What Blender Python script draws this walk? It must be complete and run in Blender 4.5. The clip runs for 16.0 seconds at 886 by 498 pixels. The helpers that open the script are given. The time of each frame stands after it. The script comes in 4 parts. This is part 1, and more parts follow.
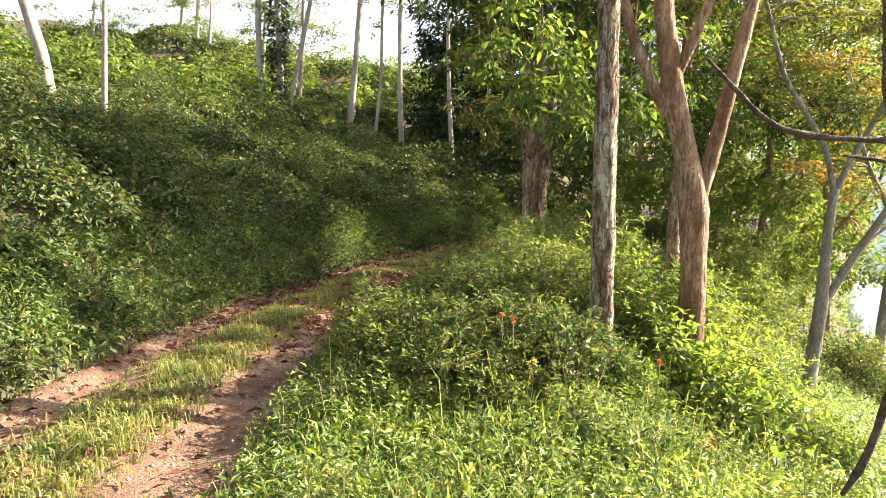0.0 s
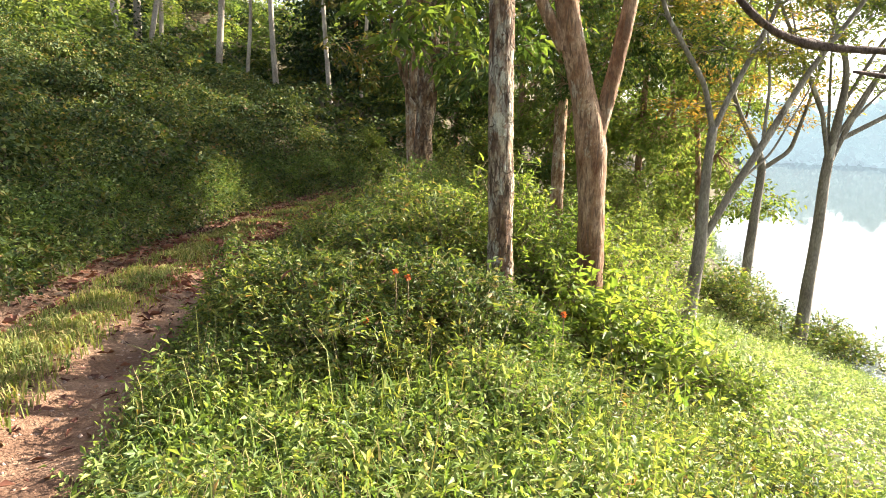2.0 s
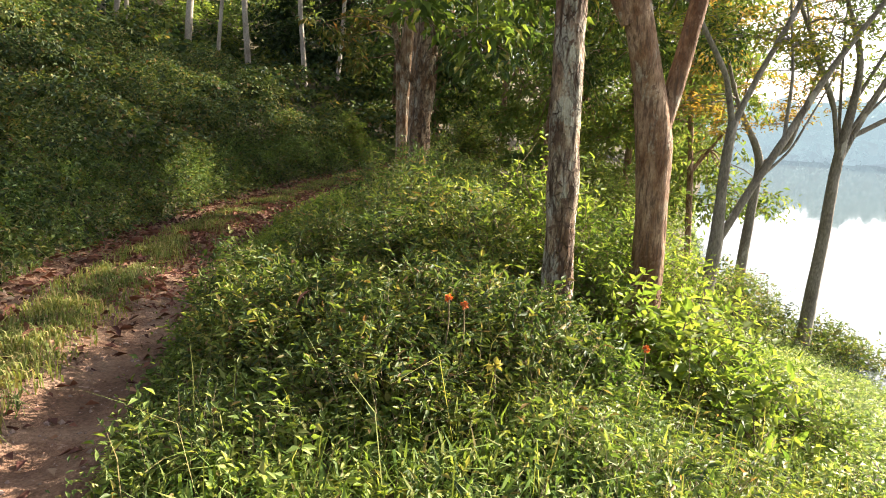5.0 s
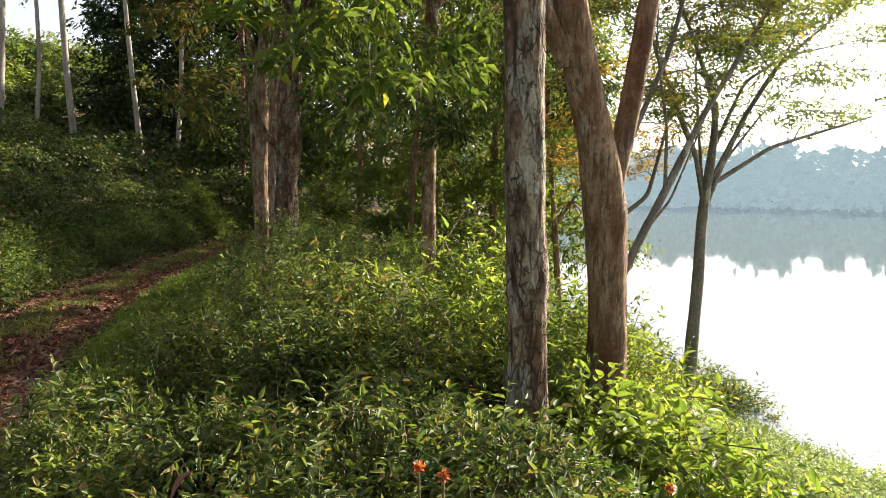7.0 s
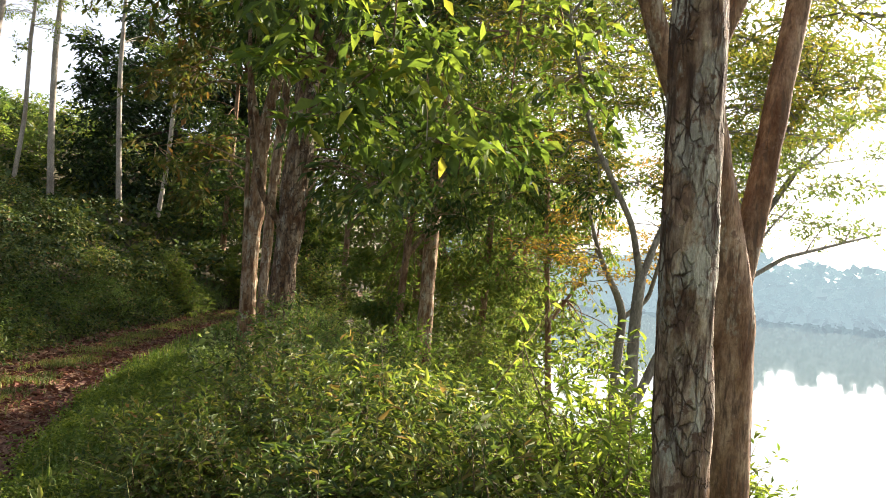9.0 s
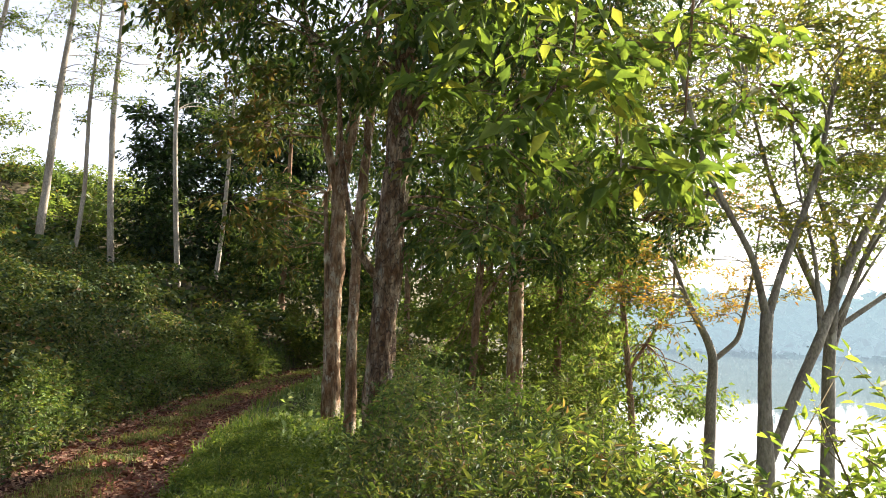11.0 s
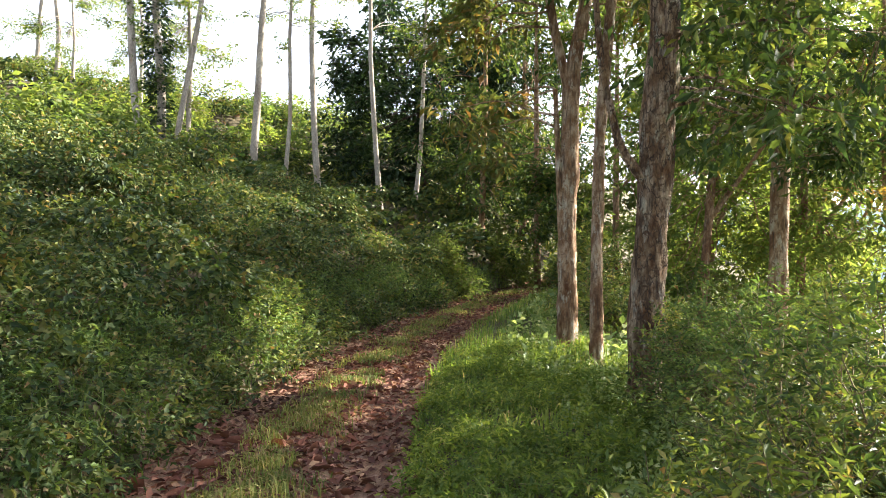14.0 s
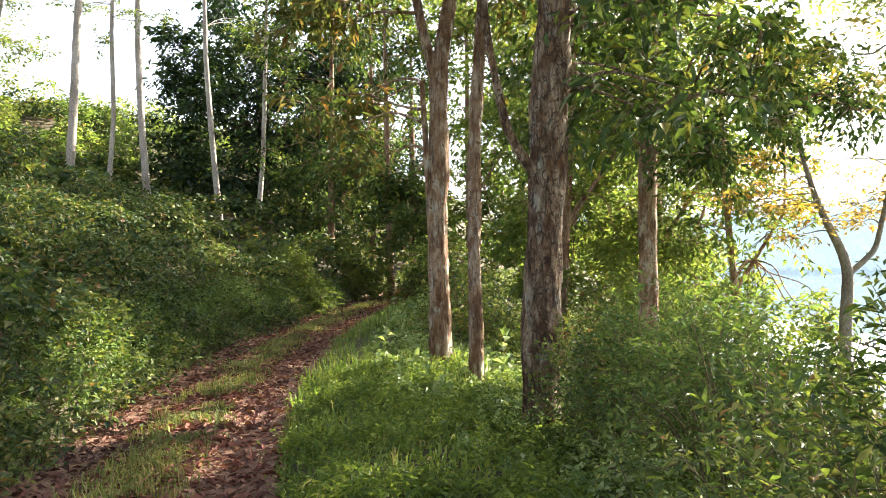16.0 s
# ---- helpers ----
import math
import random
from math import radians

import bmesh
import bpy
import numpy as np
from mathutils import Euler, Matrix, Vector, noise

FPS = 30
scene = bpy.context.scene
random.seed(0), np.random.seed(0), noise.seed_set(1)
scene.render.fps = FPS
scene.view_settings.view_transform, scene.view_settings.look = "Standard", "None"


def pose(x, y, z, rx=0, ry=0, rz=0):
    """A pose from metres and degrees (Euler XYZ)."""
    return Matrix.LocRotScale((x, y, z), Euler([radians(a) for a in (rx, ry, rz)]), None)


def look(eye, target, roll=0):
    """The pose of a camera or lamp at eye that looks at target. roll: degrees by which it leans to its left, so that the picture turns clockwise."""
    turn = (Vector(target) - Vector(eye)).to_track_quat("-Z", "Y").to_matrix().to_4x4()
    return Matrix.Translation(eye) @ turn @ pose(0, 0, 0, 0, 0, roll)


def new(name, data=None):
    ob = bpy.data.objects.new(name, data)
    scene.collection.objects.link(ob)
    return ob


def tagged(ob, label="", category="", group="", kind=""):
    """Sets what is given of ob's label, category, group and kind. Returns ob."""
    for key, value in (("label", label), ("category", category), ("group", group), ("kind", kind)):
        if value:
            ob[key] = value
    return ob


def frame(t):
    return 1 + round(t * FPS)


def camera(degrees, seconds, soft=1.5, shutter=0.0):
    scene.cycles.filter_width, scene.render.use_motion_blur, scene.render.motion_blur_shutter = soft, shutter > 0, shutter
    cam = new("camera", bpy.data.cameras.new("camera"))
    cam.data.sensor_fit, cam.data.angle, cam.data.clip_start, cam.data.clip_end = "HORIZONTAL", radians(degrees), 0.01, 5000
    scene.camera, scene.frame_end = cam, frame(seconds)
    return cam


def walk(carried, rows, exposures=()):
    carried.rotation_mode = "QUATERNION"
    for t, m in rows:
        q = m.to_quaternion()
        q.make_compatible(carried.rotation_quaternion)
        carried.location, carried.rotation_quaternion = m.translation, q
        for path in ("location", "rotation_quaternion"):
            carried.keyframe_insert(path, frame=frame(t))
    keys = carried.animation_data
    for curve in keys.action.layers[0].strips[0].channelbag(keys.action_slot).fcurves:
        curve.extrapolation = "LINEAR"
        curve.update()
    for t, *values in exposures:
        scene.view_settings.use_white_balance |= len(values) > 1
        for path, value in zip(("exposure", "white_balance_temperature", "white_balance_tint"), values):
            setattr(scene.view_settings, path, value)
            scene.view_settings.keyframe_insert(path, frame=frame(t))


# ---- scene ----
cam = camera(62.3, 16.0, soft=0.7)
METRES, EYE, TILT, LEAN, TURN = 7.5, 1.58, 0.0, 0.0, 0.0
ROWS = [
    (0.0, 0.0, 0.0, 0.0, 0.19, -6.04, -1.83),
    (0.5, -0.0018, 0.0154, -0.0043, 0.33, -8.92, -1.0),
    (1.0, 0.0012, 0.0437, -0.0025, -4.58, -8.81, -1.41),
    (1.5, 0.0072, 0.0578, -0.0027, -7.95, -9.34, -0.27),
    (2.0, -0.0006, 0.0722, -0.0042, -9.08, -10.1, -1.22),
    (2.5, -0.0242, 0.0895, -0.0004, -8.52, -9.78, -1.46),
    (3.0, -0.0309, 0.1008, -0.0023, -9.9, -11.34, -2.14),
    (5.5, -0.042, 0.2508, -0.0093, -11.95, -10.79, -2.33),
    (6.0, -0.0359, 0.2946, -0.0072, -13.12, -9.96, -0.42),
    (6.5, -0.0356, 0.3332, -0.0082, -18.28, -9.92, -0.98),
    (7.0, -0.0488, 0.3707, -0.0062, -23.4, -6.12, -0.3),
    (7.5, -0.046, 0.4109, -0.0133, -26.24, -6.58, -3.03),
    (8.0, -0.0426, 0.4427, -0.0088, -25.31, -4.1, -2.25),
    (8.5, -0.0494, 0.4737, -0.0103, -25.69, -1.05, -4.27),
    (11.0, -0.1175, 0.6236, -0.0142, -22.18, 4.66, -1.31),
    (11.5, -0.1286, 0.6539, -0.0203, -12.23, 1.82, -0.07),
    (12.0, -0.1316, 0.688, -0.0211, -8.91, 2.97, 1.3),
    (12.5, -0.1312, 0.7149, -0.024, -9.69, -0.95, 0.8),
    (13.0, -0.1436, 0.7478, -0.0282, -14.15, -0.83, -1.21),
    (13.5, -0.1637, 0.7799, -0.0274, -12.3, -2.27, -0.57),
    (14.0, -0.1695, 0.803, -0.0325, -8.05, -1.62, -0.15),
    (14.5, -0.168, 0.8395, -0.0336, -6.62, 1.38, 1.07),
    (15.0, -0.1644, 0.8714, -0.0381, -8.7, -2.65, 1.92),
    (15.5, -0.1691, 0.9119, -0.0383, -21.66, 0.83, -0.47),
    (16.0, -0.1736, 0.9432, -0.0419, -20.26, -0.77, 0.87),
]
EXPOSURES = [(0.0, 2.51, 6500, 13), (3.2, 2.26, 6500, 13), (5.5, 2.07, 6500, 14), (6.0, 2.55, 6500, 14), (6.5, 2.54, 6500, 14), (7.0, 1.67, 6500, 13), (8.0, 1.67, 6500, 13), (8.5, 1.83, 6500, 13), (11.0, 2.08, 6350, 14),
             (12.0, 2.09, 6350, 14), (12.5, 2.16, 6350, 14), (13.0, 2.55, 6200, 14), (13.5, 2.75, 6200, 14), (14.0, 2.73, 6200, 14), (14.5, 2.6, 6200, 14), (15.0, 2.54, 6200, 14), (15.5, 2.7, 6200, 14), (16.0, 2.83, 6200, 14)]
walk(cam, [(t, pose(0, 0, EYE, TILT, LEAN, TURN) @ pose(METRES * x, METRES * y, METRES * z, 90 + pitch, roll, yaw)) for t, x, y, z, yaw, pitch, roll in ROWS], EXPOSURES)

# ---- light ----
SUN_AZ, SUN_EL = 74.0, 28.0          # degrees to the right of +y, degrees up
world = bpy.data.worlds.new("world")
scene.world = world
world.use_nodes = True
_wn = world.node_tree
_sky = _wn.nodes.new("ShaderNodeTexSky")
_sky.sky_type = "NISHITA"
_sky.sun_disc = False
_sky.sun_elevation, _sky.sun_rotation = radians(SUN_EL), radians(SUN_AZ)
_sky.air_density, _sky.dust_density, _sky.ozone_density = 0.8, 2.5, 0.8
_haze = _wn.nodes.new("ShaderNodeHueSaturation")      # thin morning cloud whitens the blue
_haze.inputs["Saturation"].default_value = 0.4
_wn.links.new(_sky.outputs[0], _haze.inputs["Color"])
_wn.links.new(_haze.outputs[0], _wn.nodes["Background"].inputs[0])
_wn.nodes["Background"].inputs[1].default_value = 0.092
sun = new("sun", bpy.data.lights.new("sun", "SUN"))
sun.data.energy, sun.data.angle, sun.data.color = 5.0, radians(0.6), (1.0, 0.90, 0.74)
_a, _e = radians(SUN_AZ), radians(SUN_EL)
sun.matrix_world = look((60 * math.sin(_a), 60 * math.cos(_a), 60 * math.tan(_e)), (0, 0, 0))


# ---- materials ----
def mat(name):
    m = bpy.data.materials.new(name)
    m.use_nodes = True
    m.node_tree.nodes.clear()
    return m, m.node_tree.nodes, m.node_tree.links


def ramp(nodes, links, fac, stops):
    r = nodes.new("ShaderNodeValToRGB")
    while len(r.color_ramp.elements) < len(stops):
        r.color_ramp.elements.new(0.5)
    for el, (p, c) in zip(r.color_ramp.elements, stops):
        el.position, el.color = p, (*c, 1)
    links.new(fac, r.inputs[0])
    return r.outputs[0]


def noise_tex(nodes, links, scale, detail=6, vec=None, rough=0.6):
    n = nodes.new("ShaderNodeTexNoise")
    n.inputs["Scale"].default_value, n.inputs["Detail"].default_value, n.inputs["Roughness"].default_value = scale, detail, rough
    if vec:
        links.new(vec, n.inputs["Vector"])
    return n.outputs["Fac"]


def mix_col(nodes, links, fac, a, b, how="MIX"):
    m = nodes.new("ShaderNodeMix")
    m.data_type, m.blend_type = "RGBA", how
    for sock, v in ((m.inputs[0], fac), (m.inputs[6], a), (m.inputs[7], b)):
        if isinstance(v, (int, float)):
            sock.default_value = v
        elif isinstance(v, tuple):
            sock.default_value = (*v, 1)
        else:
            links.new(v, sock)
    return m.outputs[2]


def leaf_mat(name, stops, gloss=0.45, through_light=0.5, patch=0.35, shine=0.2):
    """A leaf: each one takes its own tint, with drifts over the plant; light passes through it."""
    m, N, L = mat(name)
    geo = N.new("ShaderNodeNewGeometry")
    tint = ramp(N, L, geo.outputs["Random Per Island"], [(p, (r * 1.09, g, bl * 1.15 + 0.008)) for p, (r, g, bl) in stops])
    drift = noise_tex(N, L, patch, 3, geo.outputs["Position"])
    shade = ramp(N, L, drift, [(0.3, (0.46, 0.55, 0.5)), (0.7, (1.34, 1.24, 0.92))])
    col = mix_col(N, L, 1.0, tint, shade, "MULTIPLY")
    grain = noise_tex(N, L, 60, 3, geo.outputs["Position"])
    col = mix_col(N, L, 0.35, col, ramp(N, L, grain, [(0.3, (0.5, 0.5, 0.45)), (0.7, (1.2, 1.2, 1.1))]), "MULTIPLY")
    b = N.new("ShaderNodeBsdfPrincipled")
    L.new(col, b.inputs["Base Color"])
    b.inputs["Roughness"].default_value = gloss + 0.12
    b.inputs["Specular IOR Level"].default_value = shine
    tr = N.new("ShaderNodeBsdfTranslucent")
    L.new(mix_col(N, L, 1.0, col, (1.3, 1.3, 0.6), "MULTIPLY"), tr.inputs[0])
    mx = N.new("ShaderNodeMixShader")
    mx.inputs[0].default_value = through_light
    L.new(b.outputs[0], mx.inputs[1])
    L.new(tr.outputs[0], mx.inputs[2])
    o = N.new("ShaderNodeOutputMaterial")
    L.new(mx.outputs[0], o.inputs[0])
    return m


def solid_mat(name, stops, scale=4.0, rough=0.9, bump=0.5, fine=60.0, stretch=(1, 1, 1), blotch=None, depth=0.02):
    """Earth, bark and stone: two scales of grain, with relief."""
    m, N, L = mat(name)
    tc = N.new("ShaderNodeTexCoord")
    mp = N.new("ShaderNodeMapping")
    mp.inputs["Scale"].default_value = stretch
    L.new(tc.outputs["Object"], mp.inputs[0])
    v = mp.outputs[0]
    n1, n2 = noise_tex(N, L, scale, 8, v, 0.65), noise_tex(N, L, fine, 4, v)
    col = ramp(N, L, n1, stops)
    col = mix_col(N, L, 0.7, col, ramp(N, L, n2, [(0.3, (0.45, 0.45, 0.45)), (0.7, (1.3, 1.3, 1.3))]), "MULTIPLY")
    if blotch:
        n3 = noise_tex(N, L, blotch[0], 4, v)
        col = mix_col(N, L, ramp(N, L, n3, [(blotch[1], (0, 0, 0)), (blotch[1] + 0.06, (1, 1, 1))]), col, blotch[2])
    b = N.new("ShaderNodeBsdfPrincipled")
    L.new(col, b.inputs["Base Color"])
    b.inputs["Roughness"].default_value = rough
    b.inputs["Specular IOR Level"].default_value = 0.25
    add = N.new("ShaderNodeMath")
    L.new(n1, add.inputs[0]), L.new(n2, add.inputs[1])
    bp = N.new("ShaderNodeBump")
    bp.inputs["Strength"].default_value, bp.inputs["Distance"].default_value = bump, depth
    L.new(add.outputs[0], bp.inputs["Height"])
    L.new(bp.outputs[0], b.inputs["Normal"])
    o = N.new("ShaderNodeOutputMaterial")
    L.new(b.outputs[0], o.inputs[0])
    return m


M_LEAF = leaf_mat("leaf_undergrowth", [(0.0, (0.026, 0.056, 0.02)), (0.4, (0.066, 0.115, 0.032)), (0.8, (0.135, 0.18, 0.048)), (0.95, (0.2, 0.19, 0.07)), (1.0, (0.19, 0.12, 0.065))], 0.44, 0.34, 0.75, 0.24)
M_BUSH = leaf_mat("leaf_shrub", [(0.0, (0.045, 0.085, 0.026)), (0.45, (0.105, 0.17, 0.04)), (0.8, (0.21, 0.275, 0.065)), (0.94, (0.27, 0.285, 0.09)), (1.0, (0.24, 0.15, 0.08))], 0.42, 0.4, 1.2, 0.3)
M_BRIGHT = leaf_mat("leaf_bright", [(0.0, (0.09, 0.16, 0.035)), (0.5, (0.16, 0.25, 0.05)), (1.0, (0.26, 0.33, 0.08))], 0.4, 0.55, 1.2, 0.35)
M_WEED = leaf_mat("leaf_weed", [(0.0, (0.06, 0.12, 0.036)), (0.5, (0.12, 0.21, 0.055)), (1.0, (0.22, 0.30, 0.09))], 0.42, 0.42, 0.8, 0.3)
M_GRASS = leaf_mat("grass_blade", [(0.0, (0.10, 0.19, 0.04)), (0.6, (0.18, 0.28, 0.06)), (0.92, (0.28, 0.34, 0.10)), (1.0, (0.44, 0.38, 0.2))], 0.5, 0.45, 0.8)
M_DRYGRASS = leaf_mat("grass_worn", [(0.0, (0.13, 0.19, 0.05)), (0.6, (0.22, 0.27, 0.08)), (1.0, (0.36, 0.3, 0.16))], 0.6, 0.4, 1.5)
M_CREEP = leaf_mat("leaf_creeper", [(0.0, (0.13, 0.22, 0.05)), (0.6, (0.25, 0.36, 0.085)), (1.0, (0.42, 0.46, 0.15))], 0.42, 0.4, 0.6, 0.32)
# greyer, paler take on the creeper leaf: haze over the slope is in its colour
M_SHORE = leaf_mat("leaf_shore_hazed", [(0.0, (0.15, 0.25, 0.09)), (0.6, (0.25, 0.36, 0.15)), (1.0, (0.40, 0.47, 0.25))], 0.42, 0.4, 0.5, 0.35)
M_CROWN = leaf_mat("leaf_rubber_tree", [(0.0, (0.036, 0.07, 0.024)), (0.6, (0.066, 0.118, 0.032)), (0.92, (0.12, 0.165, 0.042)), (1.0, (0.22, 0.22, 0.06))], 0.4, 0.44, 0.5)
# brighter copy of the rubber-tree leaf, with the look of backlight in its colour
M_BACKLIT = leaf_mat("leaf_rubber_backlit", [(0.0, (0.06, 0.11, 0.028)), (0.55, (0.11, 0.18, 0.04)), (0.9, (0.18, 0.25, 0.055)), (1.0, (0.28, 0.29, 0.07))], 0.4, 0.55, 0.6, 0.25)
M_DARK = leaf_mat("leaf_dark_tree", [(0.0, (0.02, 0.045, 0.02)), (0.7, (0.04, 0.08, 0.03)), (1.0, (0.07, 0.11, 0.035))], 0.35, 0.3, 0.3)
M_FEATHER = leaf_mat("leaf_feathery", [(0.0, (0.09, 0.15, 0.04)), (0.6, (0.14, 0.21, 0.06)), (1.0, (0.21, 0.25, 0.08))], 0.5, 0.55, 0.3)
M_OCHRE = leaf_mat("leaf_ochre", [(0.0, (0.06, 0.10, 0.03)), (0.6, (0.11, 0.13, 0.04)), (0.88, (0.16, 0.14, 0.05)), (1.0, (0.2, 0.12, 0.05))], 0.5, 0.5, 0.6)
M_GOLD = leaf_mat("leaf_golden_green", [(0.0, (0.10, 0.14, 0.04)), (0.6, (0.18, 0.21, 0.055)), (1.0, (0.30, 0.25, 0.07))], 0.5, 0.55, 0.4)
M_AUTUMN = leaf_mat("leaf_autumn", [(0.0, (0.16, 0.16, 0.045)), (0.5, (0.28, 0.22, 0.06)), (0.85, (0.38, 0.24, 0.07)), (1.0, (0.42, 0.2, 0.06))], 0.5, 0.55, 0.5)
M_LITTER = leaf_mat("leaf_fallen", [(0.0, (0.08, 0.034, 0.024)), (0.5, (0.16, 0.072, 0.05)), (0.85, (0.25, 0.13, 0.09)), (1.0, (0.36, 0.26, 0.18))], 0.6, 0.12, 1.0)
M_FLOWER = leaf_mat("flower_orange", [(0.0, (0.5, 0.11, 0.04)), (1.0, (0.6, 0.22, 0.08))], 0.5, 0.4, 3.0)
M_YELLOW = leaf_mat("leaf_yellowed", [(0.0, (0.4, 0.36, 0.07)), (1.0, (0.45, 0.42, 0.12))], 0.5, 0.4, 3.0)


def bark_mat(name, deep, mid, pale, lichen, grain=42.0, crack=0.12, relief=0.02, cover=0.53, plates=0.0):
    """Flaking bark: long upright fissures and short breaks across, worn pale plates and lichen."""
    m, N, L = mat(name)
    tc = N.new("ShaderNodeTexCoord")

    def stretched(z):
        mp = N.new("ShaderNodeMapping")
        mp.inputs["Scale"].default_value = (1, 1, z)
        L.new(tc.outputs["Object"], mp.inputs[0])
        return mp.outputs[0]
    long_way, short_way, flat_way = stretched(0.16), stretched(0.45), stretched(1.1)
    fiss = noise_tex(N, L, grain, 5, long_way, 0.62)
    across = noise_tex(N, L, grain * 0.5, 4, flat_way, 0.6)
    patch = noise_tex(N, L, 11, 5, short_way, 0.62)
    li = noise_tex(N, L, 7, 6, short_way, 0.7)
    fine = noise_tex(N, L, 110, 5, short_way, 0.7)
    col = ramp(N, L, patch, [(0.36, mid), (0.47, tuple(0.7 * p + 0.3 * q for p, q in zip(mid, pale))), (0.6, pale)])
    weather = noise_tex(N, L, 4.2, 5, short_way, 0.7)
    col = mix_col(N, L, 1.0, col, ramp(N, L, weather, [(0.38, (0.40, 0.29, 0.22)), (0.47, (0.78, 0.68, 0.58)), (0.55, (1.05, 1.02, 0.98)), (0.66, (1.25, 1.25, 1.2))]), "MULTIPLY")
    col = mix_col(N, L, ramp(N, L, li, [(cover, (0, 0, 0)), (cover + 0.07, (0.85, 0.85, 0.85))]), col, lichen)
    col = mix_col(N, L, 0.7, col, ramp(N, L, fine, [(0.3, (0.5, 0.48, 0.45)), (0.7, (1.25, 1.25, 1.25))]), "MULTIPLY")
    gap = ramp(N, L, fiss, [(0.5 - crack, (0, 0, 0)), (0.5, (1, 1, 1))])
    col = mix_col(N, L, gap, deep, col)
    brk = ramp(N, L, across, [(0.36, (0, 0, 0)), (0.42, (1, 1, 1))])
    col = mix_col(N, L, brk, tuple(0.5 * (p + q) for p, q in zip(deep, mid)), col)
    seam = None
    if plates:
        warp = N.new("ShaderNodeTexNoise")
        warp.inputs["Scale"].default_value, warp.inputs["Detail"].default_value = 30, 5
        L.new(short_way, warp.inputs["Vector"])
        off = N.new("ShaderNodeVectorMath")
        off.operation = "MULTIPLY_ADD"
        L.new(warp.outputs["Color"], off.inputs[0])
        off.inputs[1].default_value = (0.035, 0.035, 0.035)
        L.new(short_way, off.inputs[2])
        edge = N.new("ShaderNodeTexVoronoi")
        edge.feature = "DISTANCE_TO_EDGE"
        edge.inputs["Scale"].default_value = plates
        L.new(off.outputs[0], edge.inputs["Vector"])
        seam = ramp(N, L, edge.outputs["Distance"], [(0.015, (0, 0, 0)), (0.07, (1, 1, 1))])
        worn = ramp(N, L, noise_tex(N, L, 8, 4, short_way), [(0.42, (0, 0, 0)), (0.62, (1, 1, 1))])
        seam = mix_col(N, L, worn, seam, (1.0, 1.0, 1.0))
        cell = N.new("ShaderNodeTexVoronoi")
        cell.inputs["Scale"].default_value = plates
        L.new(off.outputs[0], cell.inputs["Vector"])
        sep = N.new("ShaderNodeSeparateColor")
        L.new(cell.outputs["Color"], sep.inputs[0])
        col = mix_col(N, L, 0.8, col, ramp(N, L, sep.outputs[0], [(0.0, (0.62, 0.58, 0.55)), (1.0, (1.3, 1.28, 1.22))]), "MULTIPLY")
        col = mix_col(N, L, seam, deep, col)
    b = N.new("ShaderNodeBsdfPrincipled")
    L.new(col, b.inputs["Base Color"])
    b.inputs["Roughness"].default_value = 0.92
    b.inputs["Specular IOR Level"].default_value = 0.2
    h = N.new("ShaderNodeMath")
    h.operation = "MULTIPLY_ADD"
    if plates:
        both = N.new("ShaderNodeMath")
        L.new(seam, both.inputs[0]), L.new(fiss, both.inputs[1])
        fiss = both.outputs[0]
    L.new(fiss, h.inputs[0])
    h.inputs[1].default_value = 1.6
    L.new(patch, h.inputs[2])
    h2 = N.new("ShaderNodeMath")
    h2.operation = "MULTIPLY_ADD"
    L.new(fine, h2.inputs[0])
    h2.inputs[1].default_value = 0.35
    L.new(h.outputs[0], h2.inputs[2])
    bp = N.new("ShaderNodeBump")
    bp.inputs["Strength"].default_value, bp.inputs["Distance"].default_value = 1.0, relief
    L.new(h2.outputs[0], bp.inputs["Height"])
    L.new(bp.outputs[0], b.inputs["Normal"])
    o = N.new("ShaderNodeOutputMaterial")
    L.new(b.outputs[0], o.inputs[0])
    return m


M_BARK = bark_mat("bark_plated", (0.10, 0.066, 0.046), (0.25, 0.165, 0.115), (0.47, 0.41, 0.32), (0.45, 0.45, 0.38), 30, 0.12, 0.04, 0.5, 26.0)
M_BARK_ROUGH = bark_mat("bark_peeling", (0.06, 0.042, 0.032), (0.21, 0.13, 0.075), (0.44, 0.36, 0.27), (0.45, 0.43, 0.35), 24, 0.2, 0.07, 0.55, 22.0)
M_BARK_TWIN = bark_mat("bark_mottled", (0.085, 0.056, 0.038), (0.26, 0.155, 0.085), (0.46, 0.37, 0.27), (0.50, 0.46, 0.36), 28, 0.18, 0.04, 0.55, 0.0)
M_BARK_SMOOTH = bark_mat("bark_brown", (0.11, 0.07, 0.046), (0.24, 0.15, 0.098), (0.38, 0.275, 0.19), (0.38, 0.34, 0.26), 46, 0.14, 0.018, 0.57, 0.0)
M_BARK_PALE = solid_mat("bark_pale", [(0.3, (0.22, 0.18, 0.14)), (0.55, (0.36, 0.32, 0.26)), (0.75, (0.46, 0.43, 0.37))], 3, 0.85, 0.4, 30, (1, 1, 0.4), (2, 0.6, (0.26, 0.19, 0.13)))
M_BARK_GREY = solid_mat("bark_grey", [(0.3, (0.12, 0.10, 0.08)), (0.55, (0.21, 0.19, 0.15)), (0.75, (0.31, 0.28, 0.23))], 5, 0.88, 0.6, 40, (1, 1, 0.4), (4, 0.6, (0.36, 0.34, 0.28)))
M_BARK_DARK = solid_mat("bark_dark", [(0.3, (0.05, 0.035, 0.03)), (0.7, (0.14, 0.10, 0.08))], 20, 0.9, 0.8, 80)
M_TWIG = solid_mat("twig", [(0.3, (0.10, 0.08, 0.04)), (0.7, (0.22, 0.17, 0.09))], 15, 0.85, 0.4)
